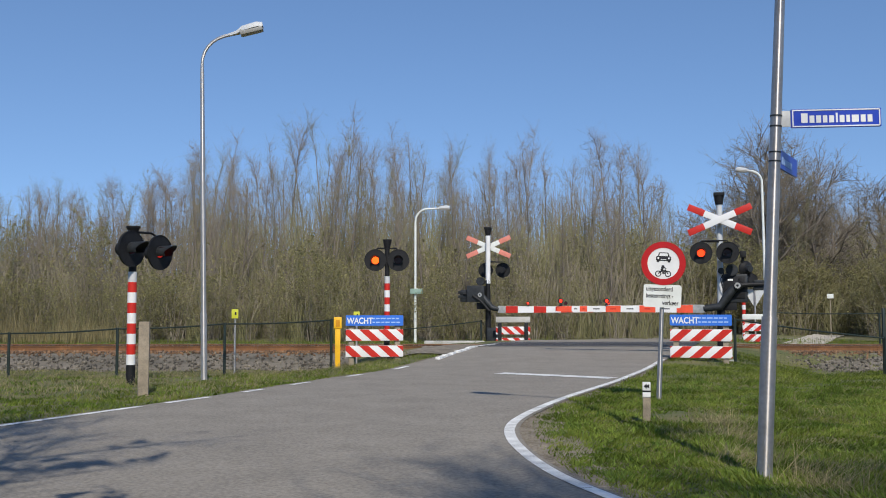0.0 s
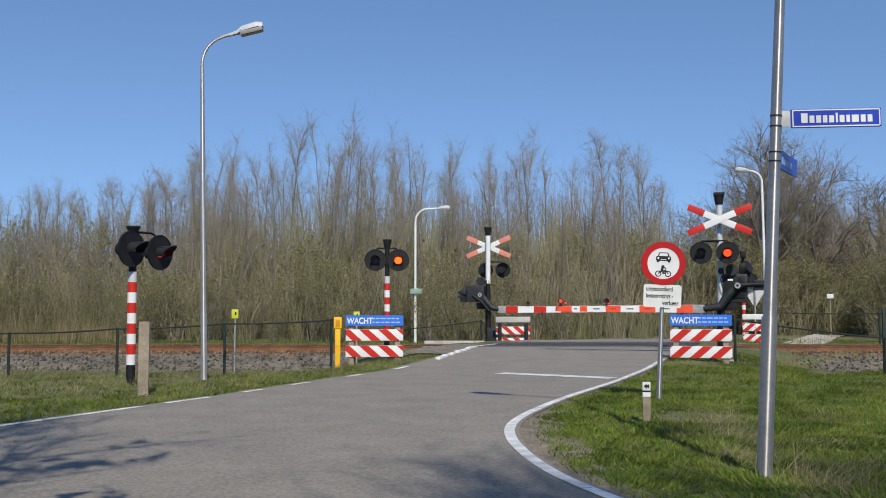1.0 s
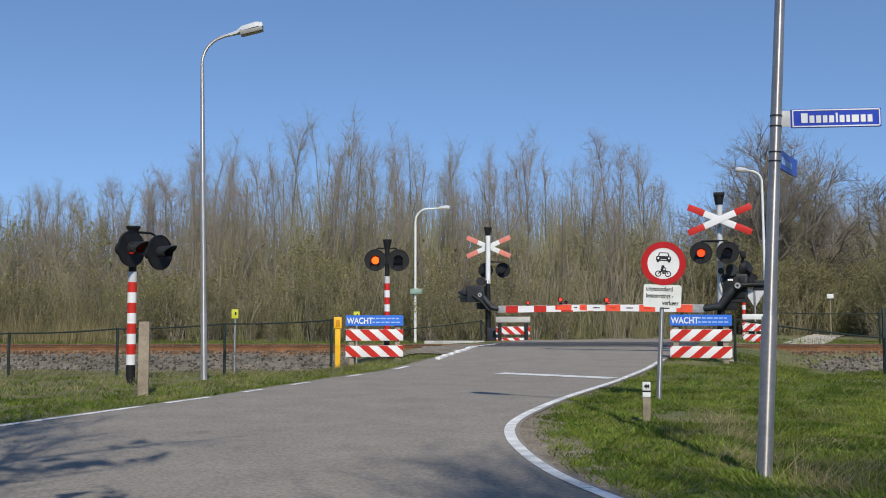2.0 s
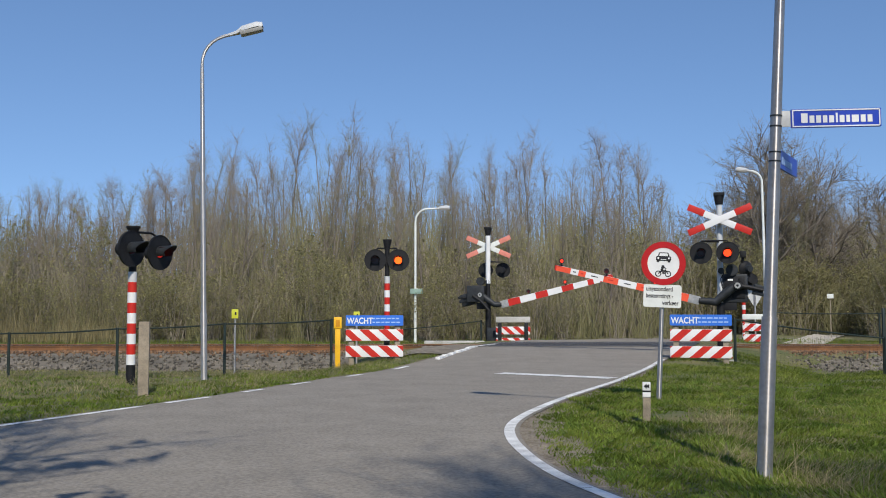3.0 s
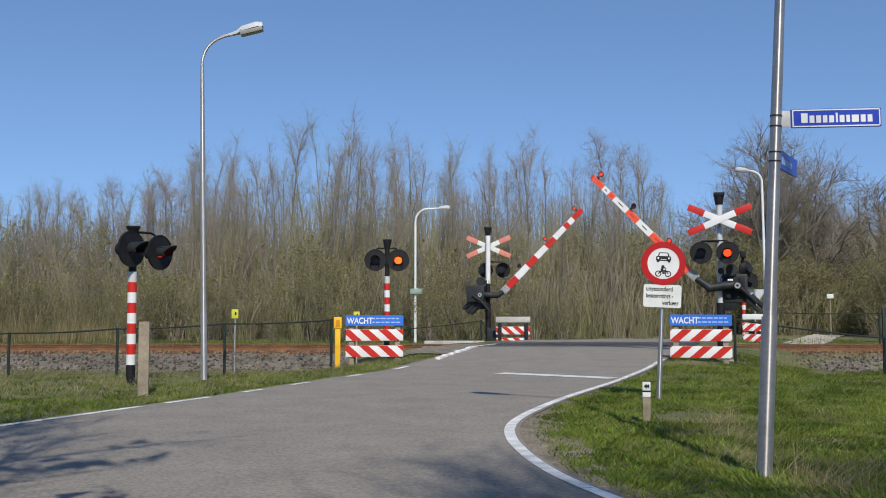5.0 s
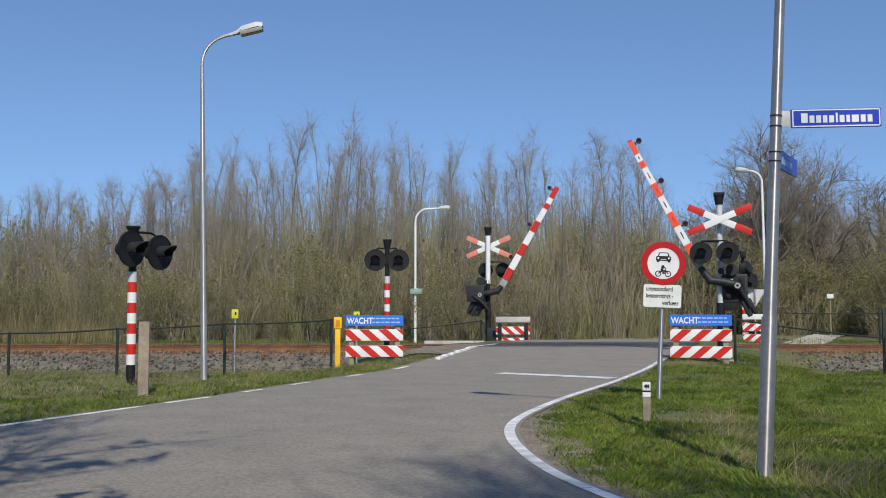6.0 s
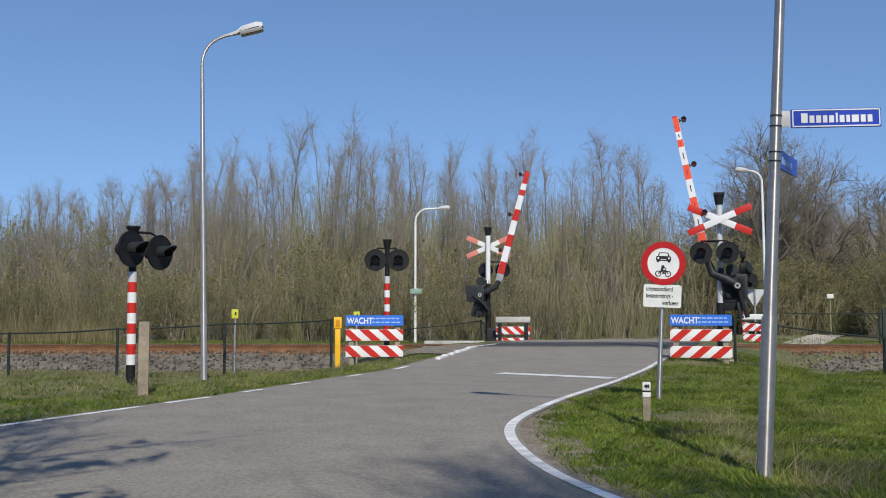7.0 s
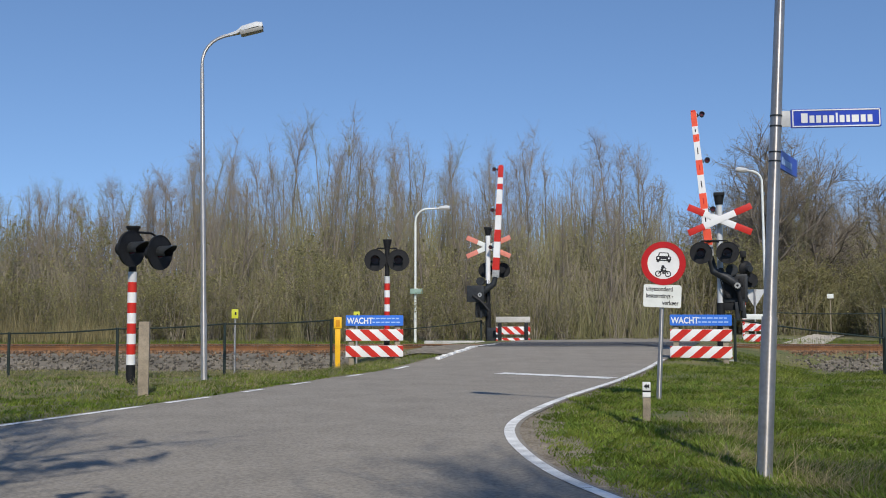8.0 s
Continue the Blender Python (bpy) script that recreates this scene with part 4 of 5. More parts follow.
def tree_of(rng, name, label, category, group, stem, limb, wood, twig_mat, first, second, spread=0.5, rise=0.25, r=0.006, lengths=(0.35, 1.1), buds=0, bud_size=0.025):
    """A bare tree from its limbs: trunk, and a crown of twigs that bear finer twigs."""
    t = thing(name, pose(0, -60, 0), label, category, group)
    v, f = prisms(stem, 6)
    v2, f2 = prisms(limb, 3)
    ob = new("trunk", raw("trunk", np.concatenate([v, v2]), np.concatenate([f, f2 + len(v)]), wood, True))
    ob.parent = t
    a, b = np.array([s[0] for s in limb]), np.array([s[1] for s in limb])
    p, q = twigs_on(rng, a, b, first, *lengths, spread, rise)
    p2, q2 = twigs_on(rng, p, q, second, lengths[0] * 0.5, lengths[1] * 0.55, spread, rise)
    v, f = spines(p, q, r)
    v2, f2 = spines(p2, q2, r * 0.62)
    ob = new("crown", raw("crown", np.concatenate([v, v2]), np.concatenate([f, f2 + len(v)]), twig_mat))
    ob.parent = t
    if buds:
        v, f = bud_flakes(rng, p2, q2, buds, bud_size)
        ob = new("foliage", raw("foliage", v, f, "bud"))
        ob.parent = t
        tagged(ob, "fresh yellow green buds", kind="stuff")
    return t


def tall_kind(label, seed, stems, lean, reach, branch, trunk_r, steep, twig_mat, first, second, low=0.2, full=0.55, buds=0, rise=0.06, wood="bark"):
    rng = np.random.default_rng(seed)
    stem, limb = grow(rng, 10, stems, lean, reach, branch, trunk_r, steep, low, full)
    return tree_of(rng, "bare_tree", label, "tree", "woodland trees", stem, limb, wood, twig_mat, first, second, 0.62, rise, 0.0062, (0.3, 0.95), buds, 0.013)


def shrub_kind(label, seed, height, stems, lean, twig_mat, buds):
    rng = np.random.default_rng(seed)
    stem, limb = grow(rng, height, stems, lean, 0.27, 7, 0.03, 1.0, 0.15, 0.6)
    return tree_of(rng, "bare_shrub", label, "shrub", "woodland shrubs", stem, limb, "stem" if seed % 2 else "twig_olive", twig_mat, 400, 520, 0.6, 0.08, 0.0068, (0.2, 0.75), buds, 0.037)


def oak_kind():
    """A broad oak: short trunk, crooked spreading limbs, a domed crown."""
    rng = np.random.default_rng(33)
    stem, limb = [], []
    pts = shoot(rng, stem, np.array([0, 0, -0.2]), np.array([0, 0, 1.0]), 7.0, 0.2, 7, 0.07, 0.04, 0.35)
    boughs = []
    for k in range(15):
        f = 0.4 + 0.6 * k / 14
        p, d = along(pts, min(f, 0.999))
        ang = radians(rng.uniform(0.8, 1.2) * (78 - 52 * f))
        a = 2.4 * k + rng.uniform(-0.4, 0.4)
        d = unit(np.array([math.cos(a) * math.sin(ang), math.sin(a) * math.sin(ang), math.cos(ang)]))
        boughs.append(shoot(rng, stem, p, d, rng.uniform(4.0, 5.4) * (1.05 - 0.25 * f), 0.085 * (1.25 - 0.6 * f), 6, 0.15, 0.05, 0.15))
    for bp in boughs:
        for _ in range(13):
            p, d = along(bp, rng.uniform(0.2, 0.99))
            mid = shoot(rng, limb, p, aside(rng, d, rng.uniform(0.4, 1.0)), rng.uniform(0.9, 2.2), 0.032, 3, 0.16, 0.06)
            for _ in range(3):
                p2, d2 = along(mid, rng.uniform(0.25, 0.99))
                shoot(rng, limb, p2, aside(rng, d2, rng.uniform(0.4, 0.9)), rng.uniform(0.5, 1.1), 0.014, 2, 0.15, 0.05)
    return tree_of(rng, "bare_oak", "large bare oak with a broad twiggy crown", "tree", "", stem, limb, "bark", "twig", 2900, 5000, 0.65, 0.08, 0.0085, (0.25, 0.9))


SKY_X = (-40, -25, -19.4, -17.2, -15.3, -12.1, -9.3, -8, -6.4, -4.5, -2.7, 1.5, 4.1, 5.9, 7.8, 11.2, 12.2, 13.1, 13.6, 15, 17, 20, 23, 26, 40)
SKY_H = (7.6, 7.9, 8.6, 8.4, 10.1, 11.2, 12.0, 12.6, 11.7, 12.1, 11.2, 10.6, 11.5, 10.4, 11.0, 10.4, 10.0, 8.6, 6.9, 6.6, 9.4, 9.6, 8.2, 7.6, 7.4)


def spikes(name, label, category, mat, n, xr, yr, hr, r, lean, rng, clump=14, cap_at=(0.7, 0.95), free=False):
    """Many slender bent shoots in one mesh, fanning out from common roots."""
    m = max(1, n // clump)
    cx, cy = rng.uniform(*xr, m), rng.uniform(*yr, m)
    ok = (cy < 0) | free | ~((cx > 8.6 + 0.8 * (cy - 38)) & (cx < 15 + 0.72 * (cy - 38)) & (cy < 52))
    cx, cy = cx[ok], cy[ok]
    tall = rng.uniform(*hr, len(cx))
    pick = rng.integers(0, len(cx), n)
    x, y = cx[pick] + rng.normal(0, 0.16, n), cy[pick] + rng.normal(0, 0.16, n)
    cap = np.interp(x * 55 / y, SKY_X, SKY_H) * y / 55
    h = tall[pick] * rng.uniform(0.45, 1.05, n)
    if not free:
        h = np.minimum(h, cap * rng.uniform(*cap_at, n))
    p = np.column_stack([x, y, np.full(n, -0.25)])
    d = np.column_stack([rng.normal(0, lean, n), rng.normal(0, lean, n), np.zeros(n)])
    mid = p + d * (h * 0.42)[:, None] + np.column_stack([np.zeros(n), np.zeros(n), h * 0.5])
    q = p + d * (h * rng.uniform(0.6, 1.5, n))[:, None] + np.column_stack([rng.normal(0, 0.04, n) * h, rng.normal(0, 0.04, n) * h, h])
    rr = r * rng.uniform(0.5, 1.5, n)
    v, f = twig_mesh(list(zip(p, mid, rr, rr * 0.7)), list(zip(mid, q, rr, rr)))
    tagged(new(name, raw(name, v, f, mat)), label, category, kind="stuff")


def woodland():
    rng = np.random.default_rng(11)
    tall = [
        tall_kind("tall slender bare alder with grey brown twigs", 1, 1, 0.04, 0.17, 46, 0.10, 1.1, "twig_grey", 400, 860, 0.22, 0.5),
        tall_kind("tall bare poplar with upright twigs", 2, 2, 0.07, 0.20, 26, 0.085, 1.7, "twig", 400, 860, 0.15, 0.45),
        tall_kind("slim bare birch with fine pale twigs", 3, 1, 0.06, 0.19, 44, 0.08, 1.3, "twig_grey", 420, 900, 0.28, 0.6, wood="stem"),
        tall_kind("bare willow with yellowish upright shoots", 4, 3, 0.13, 0.22, 18, 0.075, 1.5, "twig_olive", 400, 800, 0.2, 0.6, 700, wood="stem"),
        tall_kind("bare young oak with spreading brown twigs", 5, 1, 0.05, 0.23, 44, 0.11, 1.0, "twig", 420, 860, 0.25, 0.55, rise=0.0),
    ]
    brush = [
        shrub_kind("dense leafless willow shrub with olive shoots", 21, 5, 9, 0.42, "twig_olive", 1300),
        shrub_kind("tangled leafless brown shrub", 22, 5, 8, 0.55, "twig", 650),
        shrub_kind("leafless shrub with fresh yellow green buds", 23, 4.2, 8, 0.6, "twig_olive", 1900),
    ]
    used = set()

    def plant(kinds, x, y, scale, squash=1.0, only=None):
        k = int(rng.integers(0, len(kinds))) if only is None else only
        m = pose(x, y, land_z(x, min(y, 60)) - 0.02, rng.normal(0, 2), rng.normal(0, 2), rng.uniform(0, 360)) @ Matrix.Diagonal((scale * squash, scale * squash, scale, 1))
        if k in used and kinds is tall or (k + 10) in used and kinds is brush:
            copy_thing(kinds[k], m @ Matrix.Diagonal((*(1 / c for c in kinds[k].scale), 1)))
        else:
            kinds[k].matrix_basis = m
            used.add(k if kinds is tall else k + 10)

    def clear(x, y):
        return 9.0 + 0.8 * (y - 38) < x < 14.6 + 0.72 * (y - 38) and y < 52

    # tall trees in loose rows
    for row, y0 in enumerate((46, 49, 52, 55, 58, 61, 65, 69)):
        n = 21 if row < 6 else 26
        for i in range(n):
            x = -31 + 62 * (i + rng.uniform(-0.4, 0.4)) / n
            x *= y0 / 55
            y = y0 + rng.uniform(-1.2, 1.2)
            xs = x * 55 / y
            if clear(x, y) or 13.6 < xs < 16.2 or (xs > 14 and row < 3):
                continue
            h = float(np.interp(xs, SKY_X, SKY_H)) * y / 55
            plant(tall, x, y, h / 10 * rng.uniform(0.74, 1.03) * (0.85 if row < 2 else 1.0), rng.uniform(0.85, 1.2))
    # more trees where the wood runs lower
    for i in range(44):
        x, y = -31 + 19 * (i + rng.uniform(-0.4, 0.4)) / 44, rng.uniform(55, 68)
        x *= y / 55
        h = float(np.interp(x * 55 / y, SKY_X, SKY_H)) * y / 55
        plant(tall, x, y, h / 10 * rng.uniform(0.7, 1.0), rng.uniform(1.0, 1.35))
    # undergrowth along the front and inside
    for y0, n, s in ((42.8, 30, 0.62), (44.2, 28, 0.85), (46.5, 26, 1.05), (50, 16, 1.15)):
        for i in range(n):
            x = (-30 + 62 * (i + rng.uniform(-0.45, 0.45)) / n) * y0 / 55
            y = y0 + rng.uniform(-0.8, 0.8)
            if clear(x, y) or (x > 6 and y < 47 and x < 17):
                continue
            plant(brush, x, y, s * rng.uniform(0.75, 1.15), rng.uniform(0.9, 1.3))
    for i in range(30):
        y = rng.uniform(50, 56)
        plant(brush, 9.5 + (8 + 0.45 * (y - 50)) * (i + rng.uniform(-0.4, 0.4)) / 30, y, rng.uniform(0.7, 1.15), 1.25)
    for i in range(16):
        plant(brush, 18.0 + 9 * (i + rng.uniform(-0.4, 0.4)) / 16, rng.uniform(52.8, 55.5), rng.uniform(0.75, 1.1), 1.3, 2)
    for i in range(8):
        y = rng.uniform(47, 53)
        plant(brush, 21.5 + 0.47 * (y - 50) + rng.uniform(0, 7), y, rng.uniform(0.5, 0.9), 1.3, 2)
    # beside the path on the other side of the road
    for i in range(22):
        x, y = rng.uniform(18.5, 31), rng.uniform(46, 60)
        plant(brush, x + (y - 45) * 0.4, y, rng.uniform(0.7, 1.2), 1.2)
    # thin poles and shoots too many to count: inside the wood and far behind it
    spikes("thicket", "dense brown and olive shoots under the trees", "thicket", "twig_olive", 8500, (-34, 12), (43.2, 56), (1.2, 4.6), 0.012, 0.32, rng)
    spikes("thicket", "dense grey brown shoots inside the wood", "thicket", "twig", 6000, (-36, 14), (46, 64), (2.5, 6.5), 0.016, 0.2, rng)
    spikes("far_wood", "far bare tree stems closing the view", "wood", "far_twig", 12500, (-50, 42), (63, 84), (8.0, 15.0), 0.032, 0.07, rng, 14, (0.5, 0.92))
    spikes("far_wood", "olive brown stems deep in the wood", "wood", "twig_olive", 4000, (-16, 13), (58, 64), (6.0, 12.0), 0.026, 0.12, rng, 10, (0.5, 0.92))
    spikes("stems", "pale sunlit stems leaning at the edge of the wood", "stems", "stem", 1100, (-30, 9.5), (43.6, 52), (2.5, 6.0), 0.02, 0.24, rng, 5)
    spikes("far_wood", "far bare stems behind the oak", "wood", "twig", 6000, (18, 40), (60, 76), (7.0, 13.0), 0.03, 0.1, rng)
    spikes("thicket", "brown hedge beside the sandy path", "thicket", "twig", 5000, (24, 45), (52, 64), (1.0, 4.0), 0.014, 0.3, rng)
    spikes("thicket", "pale olive shoots at the end of the path", "thicket", "twig_olive", 2600, (16.5, 29), (51.5, 57), (1.2, 4.6), 0.014, 0.3, rng, 12, free=True)
    spikes("stems", "pale stems at the end of the path", "stems", "stem", 500, (16.5, 29), (51.5, 56), (1.5, 4.5), 0.018, 0.25, rng, 5, free=True)
    # unseen woods behind the viewer and to both sides, added to darken pole reflections
    for xr, yr in (((-60, 60), (-48, -30)), ((-75, -48), (-30, 40)), ((48, 75), (-30, 40))):
        spikes("far_wood", "unseen bare woods added to darken reflections", "wood", "far_twig", 1800, xr, yr, (7.0, 12.0), 0.12, 0.08, rng, 6, free=True)
    big = oak_kind()
    big.matrix_basis = pose(18.0, 56.0, 0, 0, 0, 30) @ Matrix.Diagonal((1.08, 1.08, 1.06, 1))
    # trees behind the camera, whose crowns shade the near part of the road
    for x, y, h, k in ((-3.1, -3.2, 12.0, 0), (-4.6, -4.4, 12.8, 4), (1.3, -3.0, 10.9, 4), (2.4, -4.8, 11.8, 0), (5.9, -6.4, 12.0, 0)):
        s = h / 10
        copy_thing(tall[k], pose(x, y, 0, 0, 0, 40 * x + 9 * h) @ Matrix.Diagonal((*(s / c for c in tall[k].scale), 1)))
    copy_thing(big, pose(4.8, -4.5, 0, 0, 0, 200))
    copy_thing(big, pose(-5.0, -0.7, 0, 0, 0, 120))
    copy_thing(big, pose(-6.6, -2.6, 0, 0, 0, 20))
    # unseen shrub, enlarged and added to deepen the shade on the road's left
    copy_thing(brush[2], pose(-5.3, -0.9, 0, 0, 0, 70) @ Matrix.Diagonal((*(c / k for c, k in zip((2.6, 2.6, 2.3), brush[2].scale)), 1)))
    for x, y, s in ((21.6, 57, 0.9), (20.0, 60, 0.95), (25.2, 58, 0.8), (16.0, 62, 0.66)):
        copy_thing(big, pose(x, y, 0, 0, 0, 80 * s * 7) @ Matrix.Diagonal((s, s, s, 1)))


def blades(name, label, category, mat, spots, rng, h0, h1, w, lean):
    """Grass blades as thin triangles at given spots (x, y)."""
    n = len(spots)
    z = np.array([land_z(x, y) for x, y in spots])
    p = np.column_stack([spots, z])
    a = rng.uniform(0, 2 * math.pi, n)
    side = np.column_stack([np.cos(a), np.sin(a), np.zeros(n)]) * (w * rng.uniform(0.6, 1.4, n))[:, None]
    hh = rng.uniform(h0, h1, n)
    # tussocks: taller here, cropped there, and lying over together
    hh *= np.array([0.55 + 1.5 * max(0.0, noise.noise((x * 1.7, y * 1.7, 4)) + 0.55 * noise.noise((x * 5, y * 5, 8))) for x, y in spots])
    b = rng.normal(0, 1.1, n) + np.array([5 * noise.noise((x * 1.1, y * 1.1, 6)) for x, y in spots])
    bend = np.column_stack([np.cos(b), np.sin(b), np.zeros(n)]) * (hh * rng.uniform(0.1, lean, n))[:, None]
    up = np.column_stack([np.zeros(n), np.zeros(n), hh])
    v = np.stack([p - side, p + side, p + bend + up], 1).reshape(-1, 3)
    f = np.arange(3 * n).reshape(-1, 3)
    tagged(new(name, raw(name, v, f, mat)), label, category, kind="stuff")


def grasses():
    rng = np.random.default_rng(7)

    def scatter(n, x0, x1, y0, y1, margin, patch=0.0):
        out = []
        while len(out) < n:
            x, y = rng.uniform(x0, x1), rng.uniform(y0, y1)
            off = max(road_left(y) - x, x - road_right(y))
            extra = 0.30 * max(0.0, 1 - abs(y - 9.6) / 4.5) if x > road_right(y) else 0.12
            if off < margin + extra * rng.uniform(0.4, 1.2):
                continue
            if road_left(y) - 1.5 < x < road_left(y) and y > 25:
                continue
            if noise.noise((x * 0.55, y * 0.55, 9)) < patch - 0.35 + rng.uniform(-0.25, 0.25):
                continue
            out.append((x, y))
        return np.array(out)
    blades("verge_grass", "short bright green grass on the verge", "grass", "grass", scatter(130000, 0.7, 8.5, 6.0, 16, 0.05), rng, 0.015, 0.065, 0.0075, 1.7)
    blades("verge_grass", "short green grass towards the track", "grass", "grass", scatter(60000, 2.5, 15, 16, 27.5, 0.1), rng, 0.03, 0.11, 0.008, 1.8)
    strip = scatter(80000, -13, 0, 10, 27, 0.1)
    near = np.array([road_left(y) - x < 2.6 + 1.6 * noise.noise((x * 0.5, y * 0.5, 2)) for x, y in strip])
    strip = strip[near | (rng.uniform(0, 1, len(strip)) < 0.3)]
    blades("verge_grass", "green grass strip beside the road", "grass", "grass", strip, rng, 0.02, 0.09, 0.008, 1.6)
    blades("verge_grass", "rough grass beyond the track", "grass", "grass", scatter(30000, -24, 22, 33.3, 43.5, 0.2), rng, 0.06, 0.22, 0.009, 0.9)
    blades("dry_grass", "pale dry grass stalks in the verge", "dry grass", "dry", scatter(9000, 1.5, 9, 6.0, 20, 0.4, 0.25), rng, 0.03, 0.12, 0.003, 2.0)
    blades("dry_grass", "pale dry grass below the track", "dry grass", "dry", scatter(34000, -14, -1, 14, 26.8, 0.3, 0.1), rng, 0.04, 0.14, 0.005, 1.8)
    # grit and clods on the trodden edge
    tri = np.array([(0, 1, 3), (1, 2, 3), (2, 0, 3)])
    v, f = [], []
    for k in range(1600):
        y = rng.uniform(6, 16)
        x = road_right(y) + 0.05 + abs(rng.normal(0, 0.22))
        r = rng.uniform(0.005, 0.017)
        v.append(np.array([(r, 0, 0), (-r * 0.6, r * 0.9, 0), (-r * 0.6, -r * 0.9, 0), (0.2 * r, 0.1 * r, r)]) @ np.diag(rng.uniform(0.7, 1.3, 3)) + (x, y, land_z(x, y) + 0.008))
        f.append(tri + 4 * k)
    tagged(new("grit", raw("grit", np.concatenate(v), np.concatenate(f), "dirt")), "loose grit and clods along the bend", "gravel", kind="stuff")
    # rosettes of broad-leaved weeds
    for n, x0, x1, y0, y1, w in ((2000, 0.8, 7.0, 6.2, 17, 0.012), (700, -9.5, -1.5, 12, 24, 0.014)):
        c = np.repeat(scatter(n, x0, x1, y0, y1, 0.15), 16, 0)
        blades("weeds", "low broad-leaved weeds among the grass", "weeds", "weed", c + rng.normal(0, 0.045, c.shape), rng, 0.02, 0.075, w, 1.6)
    spots = np.column_stack([rng.uniform(-23, -13.5, 5000), rng.uniform(41, 44, 5000)])
    blades("reeds", "pale dry reeds at the edge of the wood", "reeds", "dry", spots, rng, 0.6, 1.6, 0.012, 0.25)
    for x, y, n, tall in ((3.05, 10.9, 420, 0.30), (2.9, 9.7, 360, 0.26), (2.5, 8.3, 300, 0.24), (2.75, 7.2, 420, 0.26), (3.3, 7.6, 200, 0.2), (4.4, 11.6, 160, 0.18), (2.35, 10.0, 160, 0.2)):
        tuft = np.array([(x, y)]) + rng.normal(0, (0.14, 0.3), (n, 2))
        blades("dry_tuft", "tuft of dead pale stalks in the grass", "dry grass", "dry", tuft, rng, tall * 0.3, tall * 1.1, 0.003, 2.2)


# ---------------------------------------------------------------- the place
terrain()
roads()
railway()
kerb = thing("kerb", pose(-0.06, 23.7, road_z(23.7)), "row of worn white painted kerb stones", "kerb", "", "structure")
stone_mesh = mesh_of("kerb_stone", box(bmesh.new(), (0, 0, 0), (0.12, 0.62, 0.14), bevel=0.025), M["line"])
for k in range(7):
    ob = new("kerb_stone", stone_mesh)
    ob.parent = kerb
    ob.matrix_basis = pose(0.155 * k + 0.02 * math.sin(5 * k), 0.66 * k, road_z(23.7 + 0.66 * k) - road_z(23.7) - 0.01 + 0.012 * math.sin(3 * k), 0, 3 * math.sin(2 * k), -13 + 3 * math.sin(4 * k))

near_barrier, near_boom = crossing_barrier(
    pose(7.05, 25.0, -0.02, 0, 0, -14), "level crossing half barrier with red and white cross and flashing lamps",
    True, 4.53, ((4.43, 2), (3.24, 0), (1.98, 1)), pivot=(0.40, -0.2, 1.88), drop=0.58, neck=0.15)
far_barrier, far_boom = crossing_barrier(
    pose(1.65, 36.0, 0.02, 0, 0, 168), "opposite half barrier seen from behind with a faded cross",
    False, 4.73, ((4.6, 2), (3.1, 1), (1.75, 0)), pivot=(0.25, 0.22, 1.78), faded=True, boom_r=0.125, heavy=True)
aki_mid = warning_light(pose(-1.42, 25.0, 0.05, 0, 0, 3), "red and white pole with two black flashing lamps", 0.072, 2.46,
                        ((-0.3, 0, 0), (0.28, 0, 1)), 0.272, 0.1775, "lit_amber", 0.455, 1.875)
warning_light(pose(-5.37, 17.0, 0, 0, 0, 64), "red and white pole with hooded lamps facing the side road", 0.077, 2.3,
              ((-0.14, 0, 3), (0.56, -0.03, 4)), 0.305, 0.1775, "lit_side", 0.31, 1.73, 0.36, 0.07, 0.0)
warning_light(pose(11.6, 38.0, -0.1, 0, 0, 170), "red and white pole with lamps seen from behind", 0.072, 2.5,
              ((-0.28, 0, 0), (0.28, 0, 1)), 0.272, 0.1775, "lit", 0.3)

striped_fence(pose(-1.70, 24.5, 0.02, 0, 0, 10), "red and white striped fence with a blue waiting notice", 1.43, True, -1)
striped_fence(pose(6.14, 23.5, 0.04, 0, 0, -14), "red and white striped fence with a blue notice beside the barrier", 1.43, True, 1)
striped_fence(pose(2.50, 35.2, -0.09, 0, 0, -4), "striped fence seen from behind beyond the track", 1.22, False, -1, True)
striped_fence(pose(11.75, 36.6, 0.0, 0, 0, -14), "striped fence beside the far warning light", 1.2, False, 1)

street_lamp(pose(-4.37, 18.1, 0, 0, -1.2, 4), "tall galvanised street lamp with curved arm beside the road", 6.42, 0.98, 0.06, 0.03, coat="bright_galv")
street_lamp(pose(-1.19, 42.3, 0, 0, 0, 0), "street lamp standing before the wood", 5.66, 1.3, 0.06, 0.042, 2, "offwhite")
street_lamp(pose(13.12, 40.0, -0.1, 0, 0.6, 172), "street lamp beyond the crossing", 7.1, 0.85, 0.065, 0.042, 6, "offwhite")
t = thing("hanging_box", pose(-1.13, 42.2, 2.05), "small pale green box strapped to the lamp mast", "box")
part("box_body", box(bmesh.new(), (0, 0, 0), (0.55, 0.12, 0.22), bevel=0.02), "boxgreen", t)
part("strap", box(bmesh.new(), (0, 0.04, 0), (0.1, 0.1, 0.26), bevel=0.01), "galv", t)
name_post()
round_sign()
marker_posts()

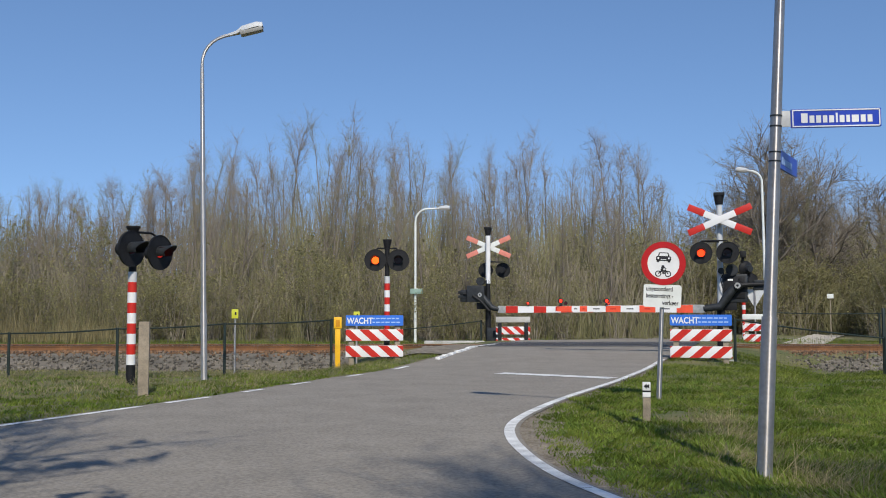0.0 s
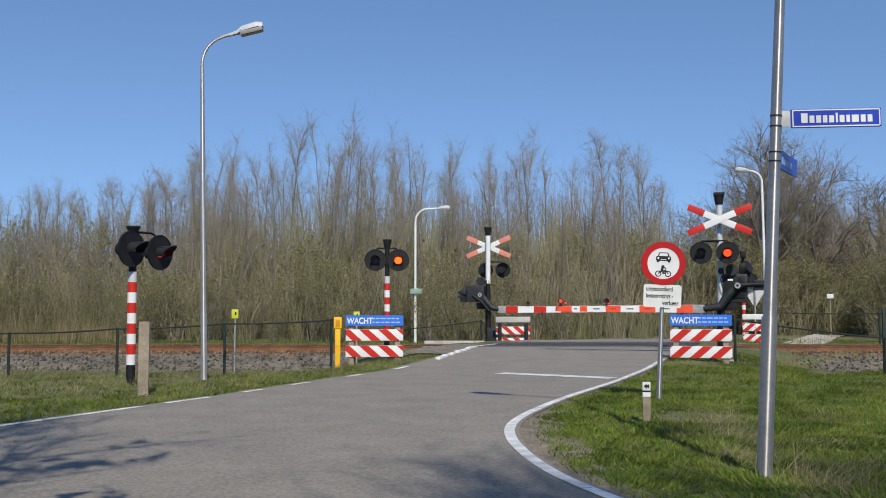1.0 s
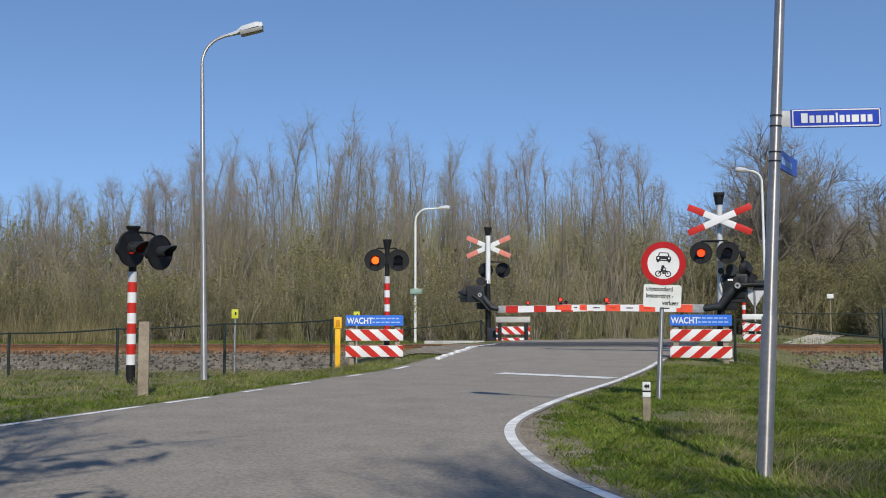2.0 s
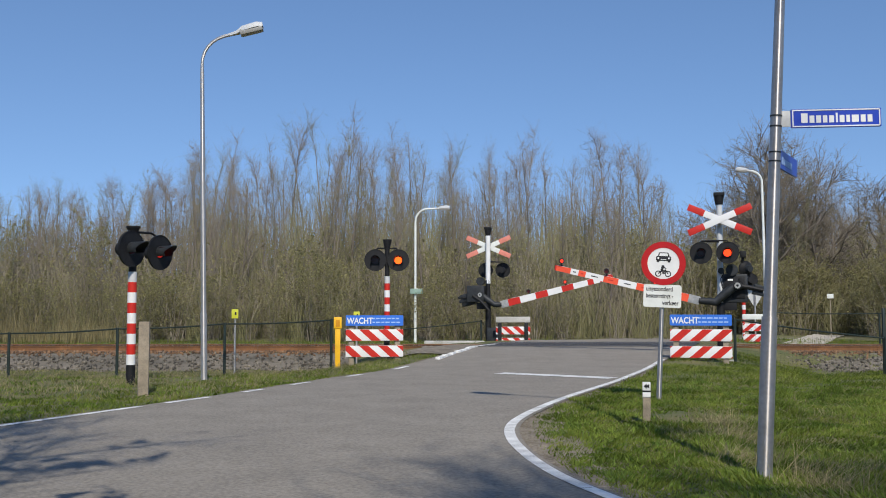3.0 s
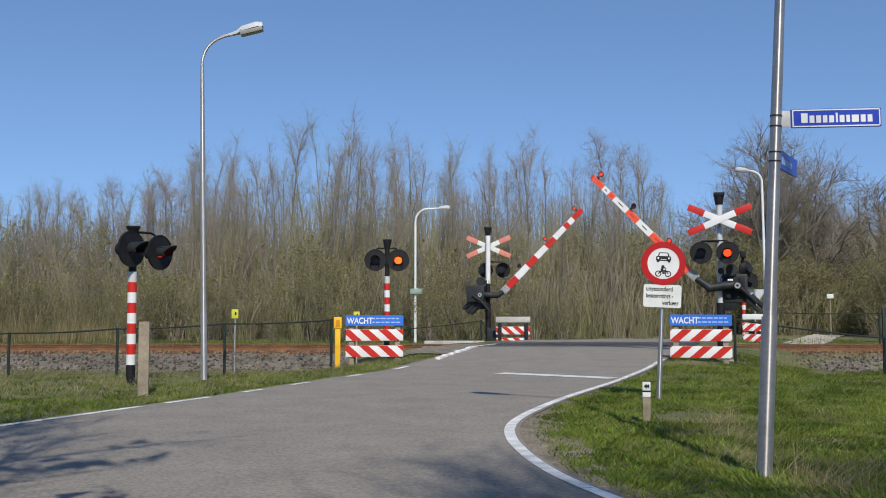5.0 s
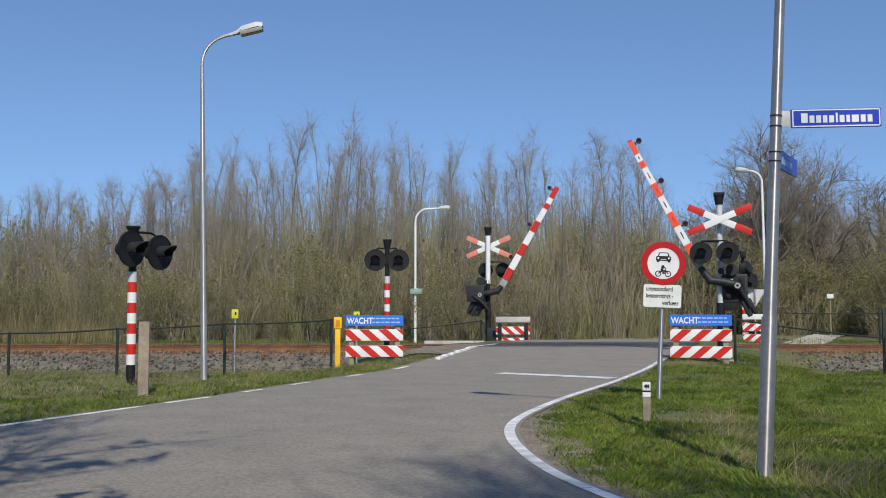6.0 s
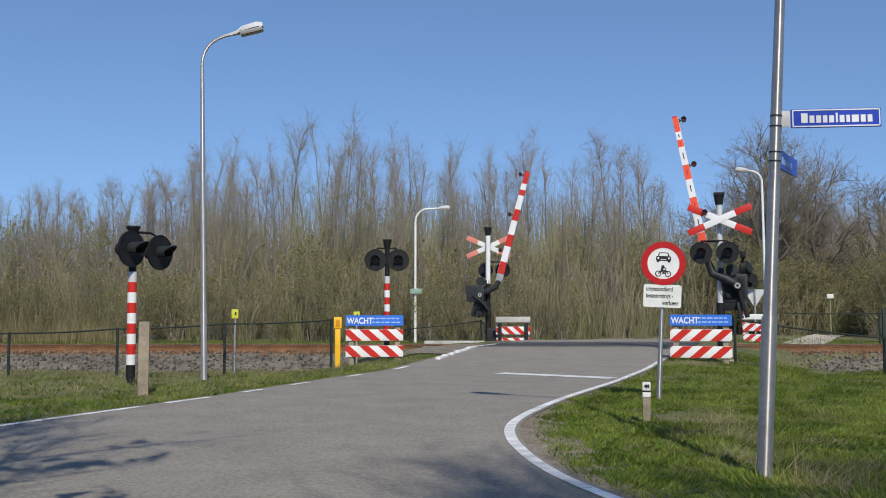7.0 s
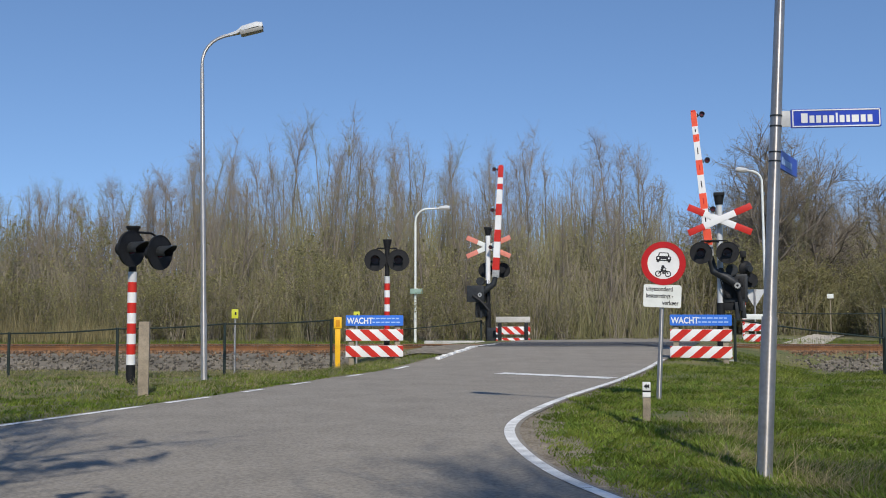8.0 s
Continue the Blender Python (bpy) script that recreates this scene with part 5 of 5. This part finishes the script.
wire_fence([(-13.5, 23.9, -0.44, 0.66), (-10.55, 24.0, -0.44, 0.68), (-7.95, 24.1, -0.42, 0.79), (-5.35, 24.2, -0.36, 0.91), (-2.75, 24.3, -0.2, 1.0)], "dark green wire mesh fence with thin posts along the track")
wire_fence([(7.1, 24.0, -0.2, 1.02), (10.8, 24.1, -0.4, 0.56), (14.5, 24.2, -0.42, 0.5)], "dark green sagging wire mesh fence beside the barrier")
wire_fence([(-1.6, 35.5, -0.1, 0.55), (1.4, 36.2, 0.0, 0.85)], "dark wire fence beyond the track", mesh=False)
wire_fence([(12.6, 37.5, -0.2, 1.15), (16.6, 37.5, -0.2, 1.12), (21, 37.5, -0.2, 1.1)], "wire fence across the far verge", mesh=False)
t = thing("fence_post", pose(10.95, 24.5, -0.4), "dark green end post of the wire fence", "post")
part("shaft", box(bmesh.new(), (0, 0, 0.7), (0.07, 0.07, 2.0), bevel=0.01), "greenpost", t)
t = thing("yield_sign", pose(12.1, 38.2, -0.15, 0, 0, -10), "grey back of a triangular sign on a post", "traffic sign")
part("post", rod(bmesh.new(), (0, 0, -0.3), (0, 0, 2.2), 0.035, seg=12), "galv", t)
part("triangle", slab(bmesh.new(), [(-0.42, 2.2), (0.42, 2.2), (0.0, 1.48)], 0.04, 0.055), "greypaint", t)
t = thing("notice_board", pose(17.7, 45.0, 0, 0, 0, -20), "small white notice on a wooden stake", "sign")
part("stake", box(bmesh.new(), (0, 0, 0.8), (0.045, 0.045, 2.3), bevel=0.01), "wood", t)
part("board", box(bmesh.new(), (0, -0.06, 1.88), (0.28, 0.03, 0.2), bevel=0.005), "offwhite", t)
woodland()
grasses()


# ---------------------------------------------------------------- what moves
def motions():
    near = ((0, 0), (1.7, 0), (1.95, 0.2), (2.3, 3.6), (2.8, 10.5), (3.0, 13.5), (3.5, 21.2), (4.0, 29.8), (4.5, 37.7), (4.7, 40.9), (5.2, 49.2), (5.8, 59.2), (6.0, 62.5), (6.5, 71.2), (7.0, 78.6), (7.5, 84.0), (8.0, 84.6))
    far = ((0, 0), (1.7, 0), (1.95, 0.2), (2.3, 4), (2.8, 11), (3.0, 14), (3.5, 21.8), (4.0, 30.5), (4.5, 38), (4.7, 41.3), (5.2, 48.5), (5.8, 57), (6.0, 60.2), (6.5, 67.6), (7.0, 74.9), (7.5, 82), (8.0, 87))
    for boom, rows in ((near_boom, near), (far_boom, far)):
        at = boom.location.copy()
        walk(boom, [(t, pose(*at, 0, a, 0)) for t, a in rows])
    # the lamps' beats: when each side shows its light
    first = ((-1, 0.15), (0.35, 0.75), (1.05, 1.42), (1.75, 2.08), (2.42, 2.75), (3.05, 3.4), (3.75, 4.05), (4.4, 4.78), (5.1, 5.45), (7.1, 7.35))
    second = ((0.15, 0.35), (0.75, 1.05), (1.42, 1.75), (2.08, 2.42), (2.75, 3.05), (3.4, 3.75), (4.05, 4.4), (4.78, 5.1), (7.38, 7.56))
    steady = ((-1, 5.05),)
    for sh, side, swing in SHUTTERS:
        at = sh.location.copy()
        shut, clear = pose(*at), pose(*at, swing)
        beats = (first, second, steady, first[1:], ((-1, 0.35),) + second[1:])[side]
        rows = [(0.0, clear if beats[0][0] < 0 else shut)]
        for a, b in beats:
            if a > 0:
                rows += [(a - 0.034, shut), (a + 0.034, clear)]
            rows += [(b - 0.034, clear), (b + 0.034, shut)]
        rows.append((8.0, shut))
        walk(sh, rows)


motions()
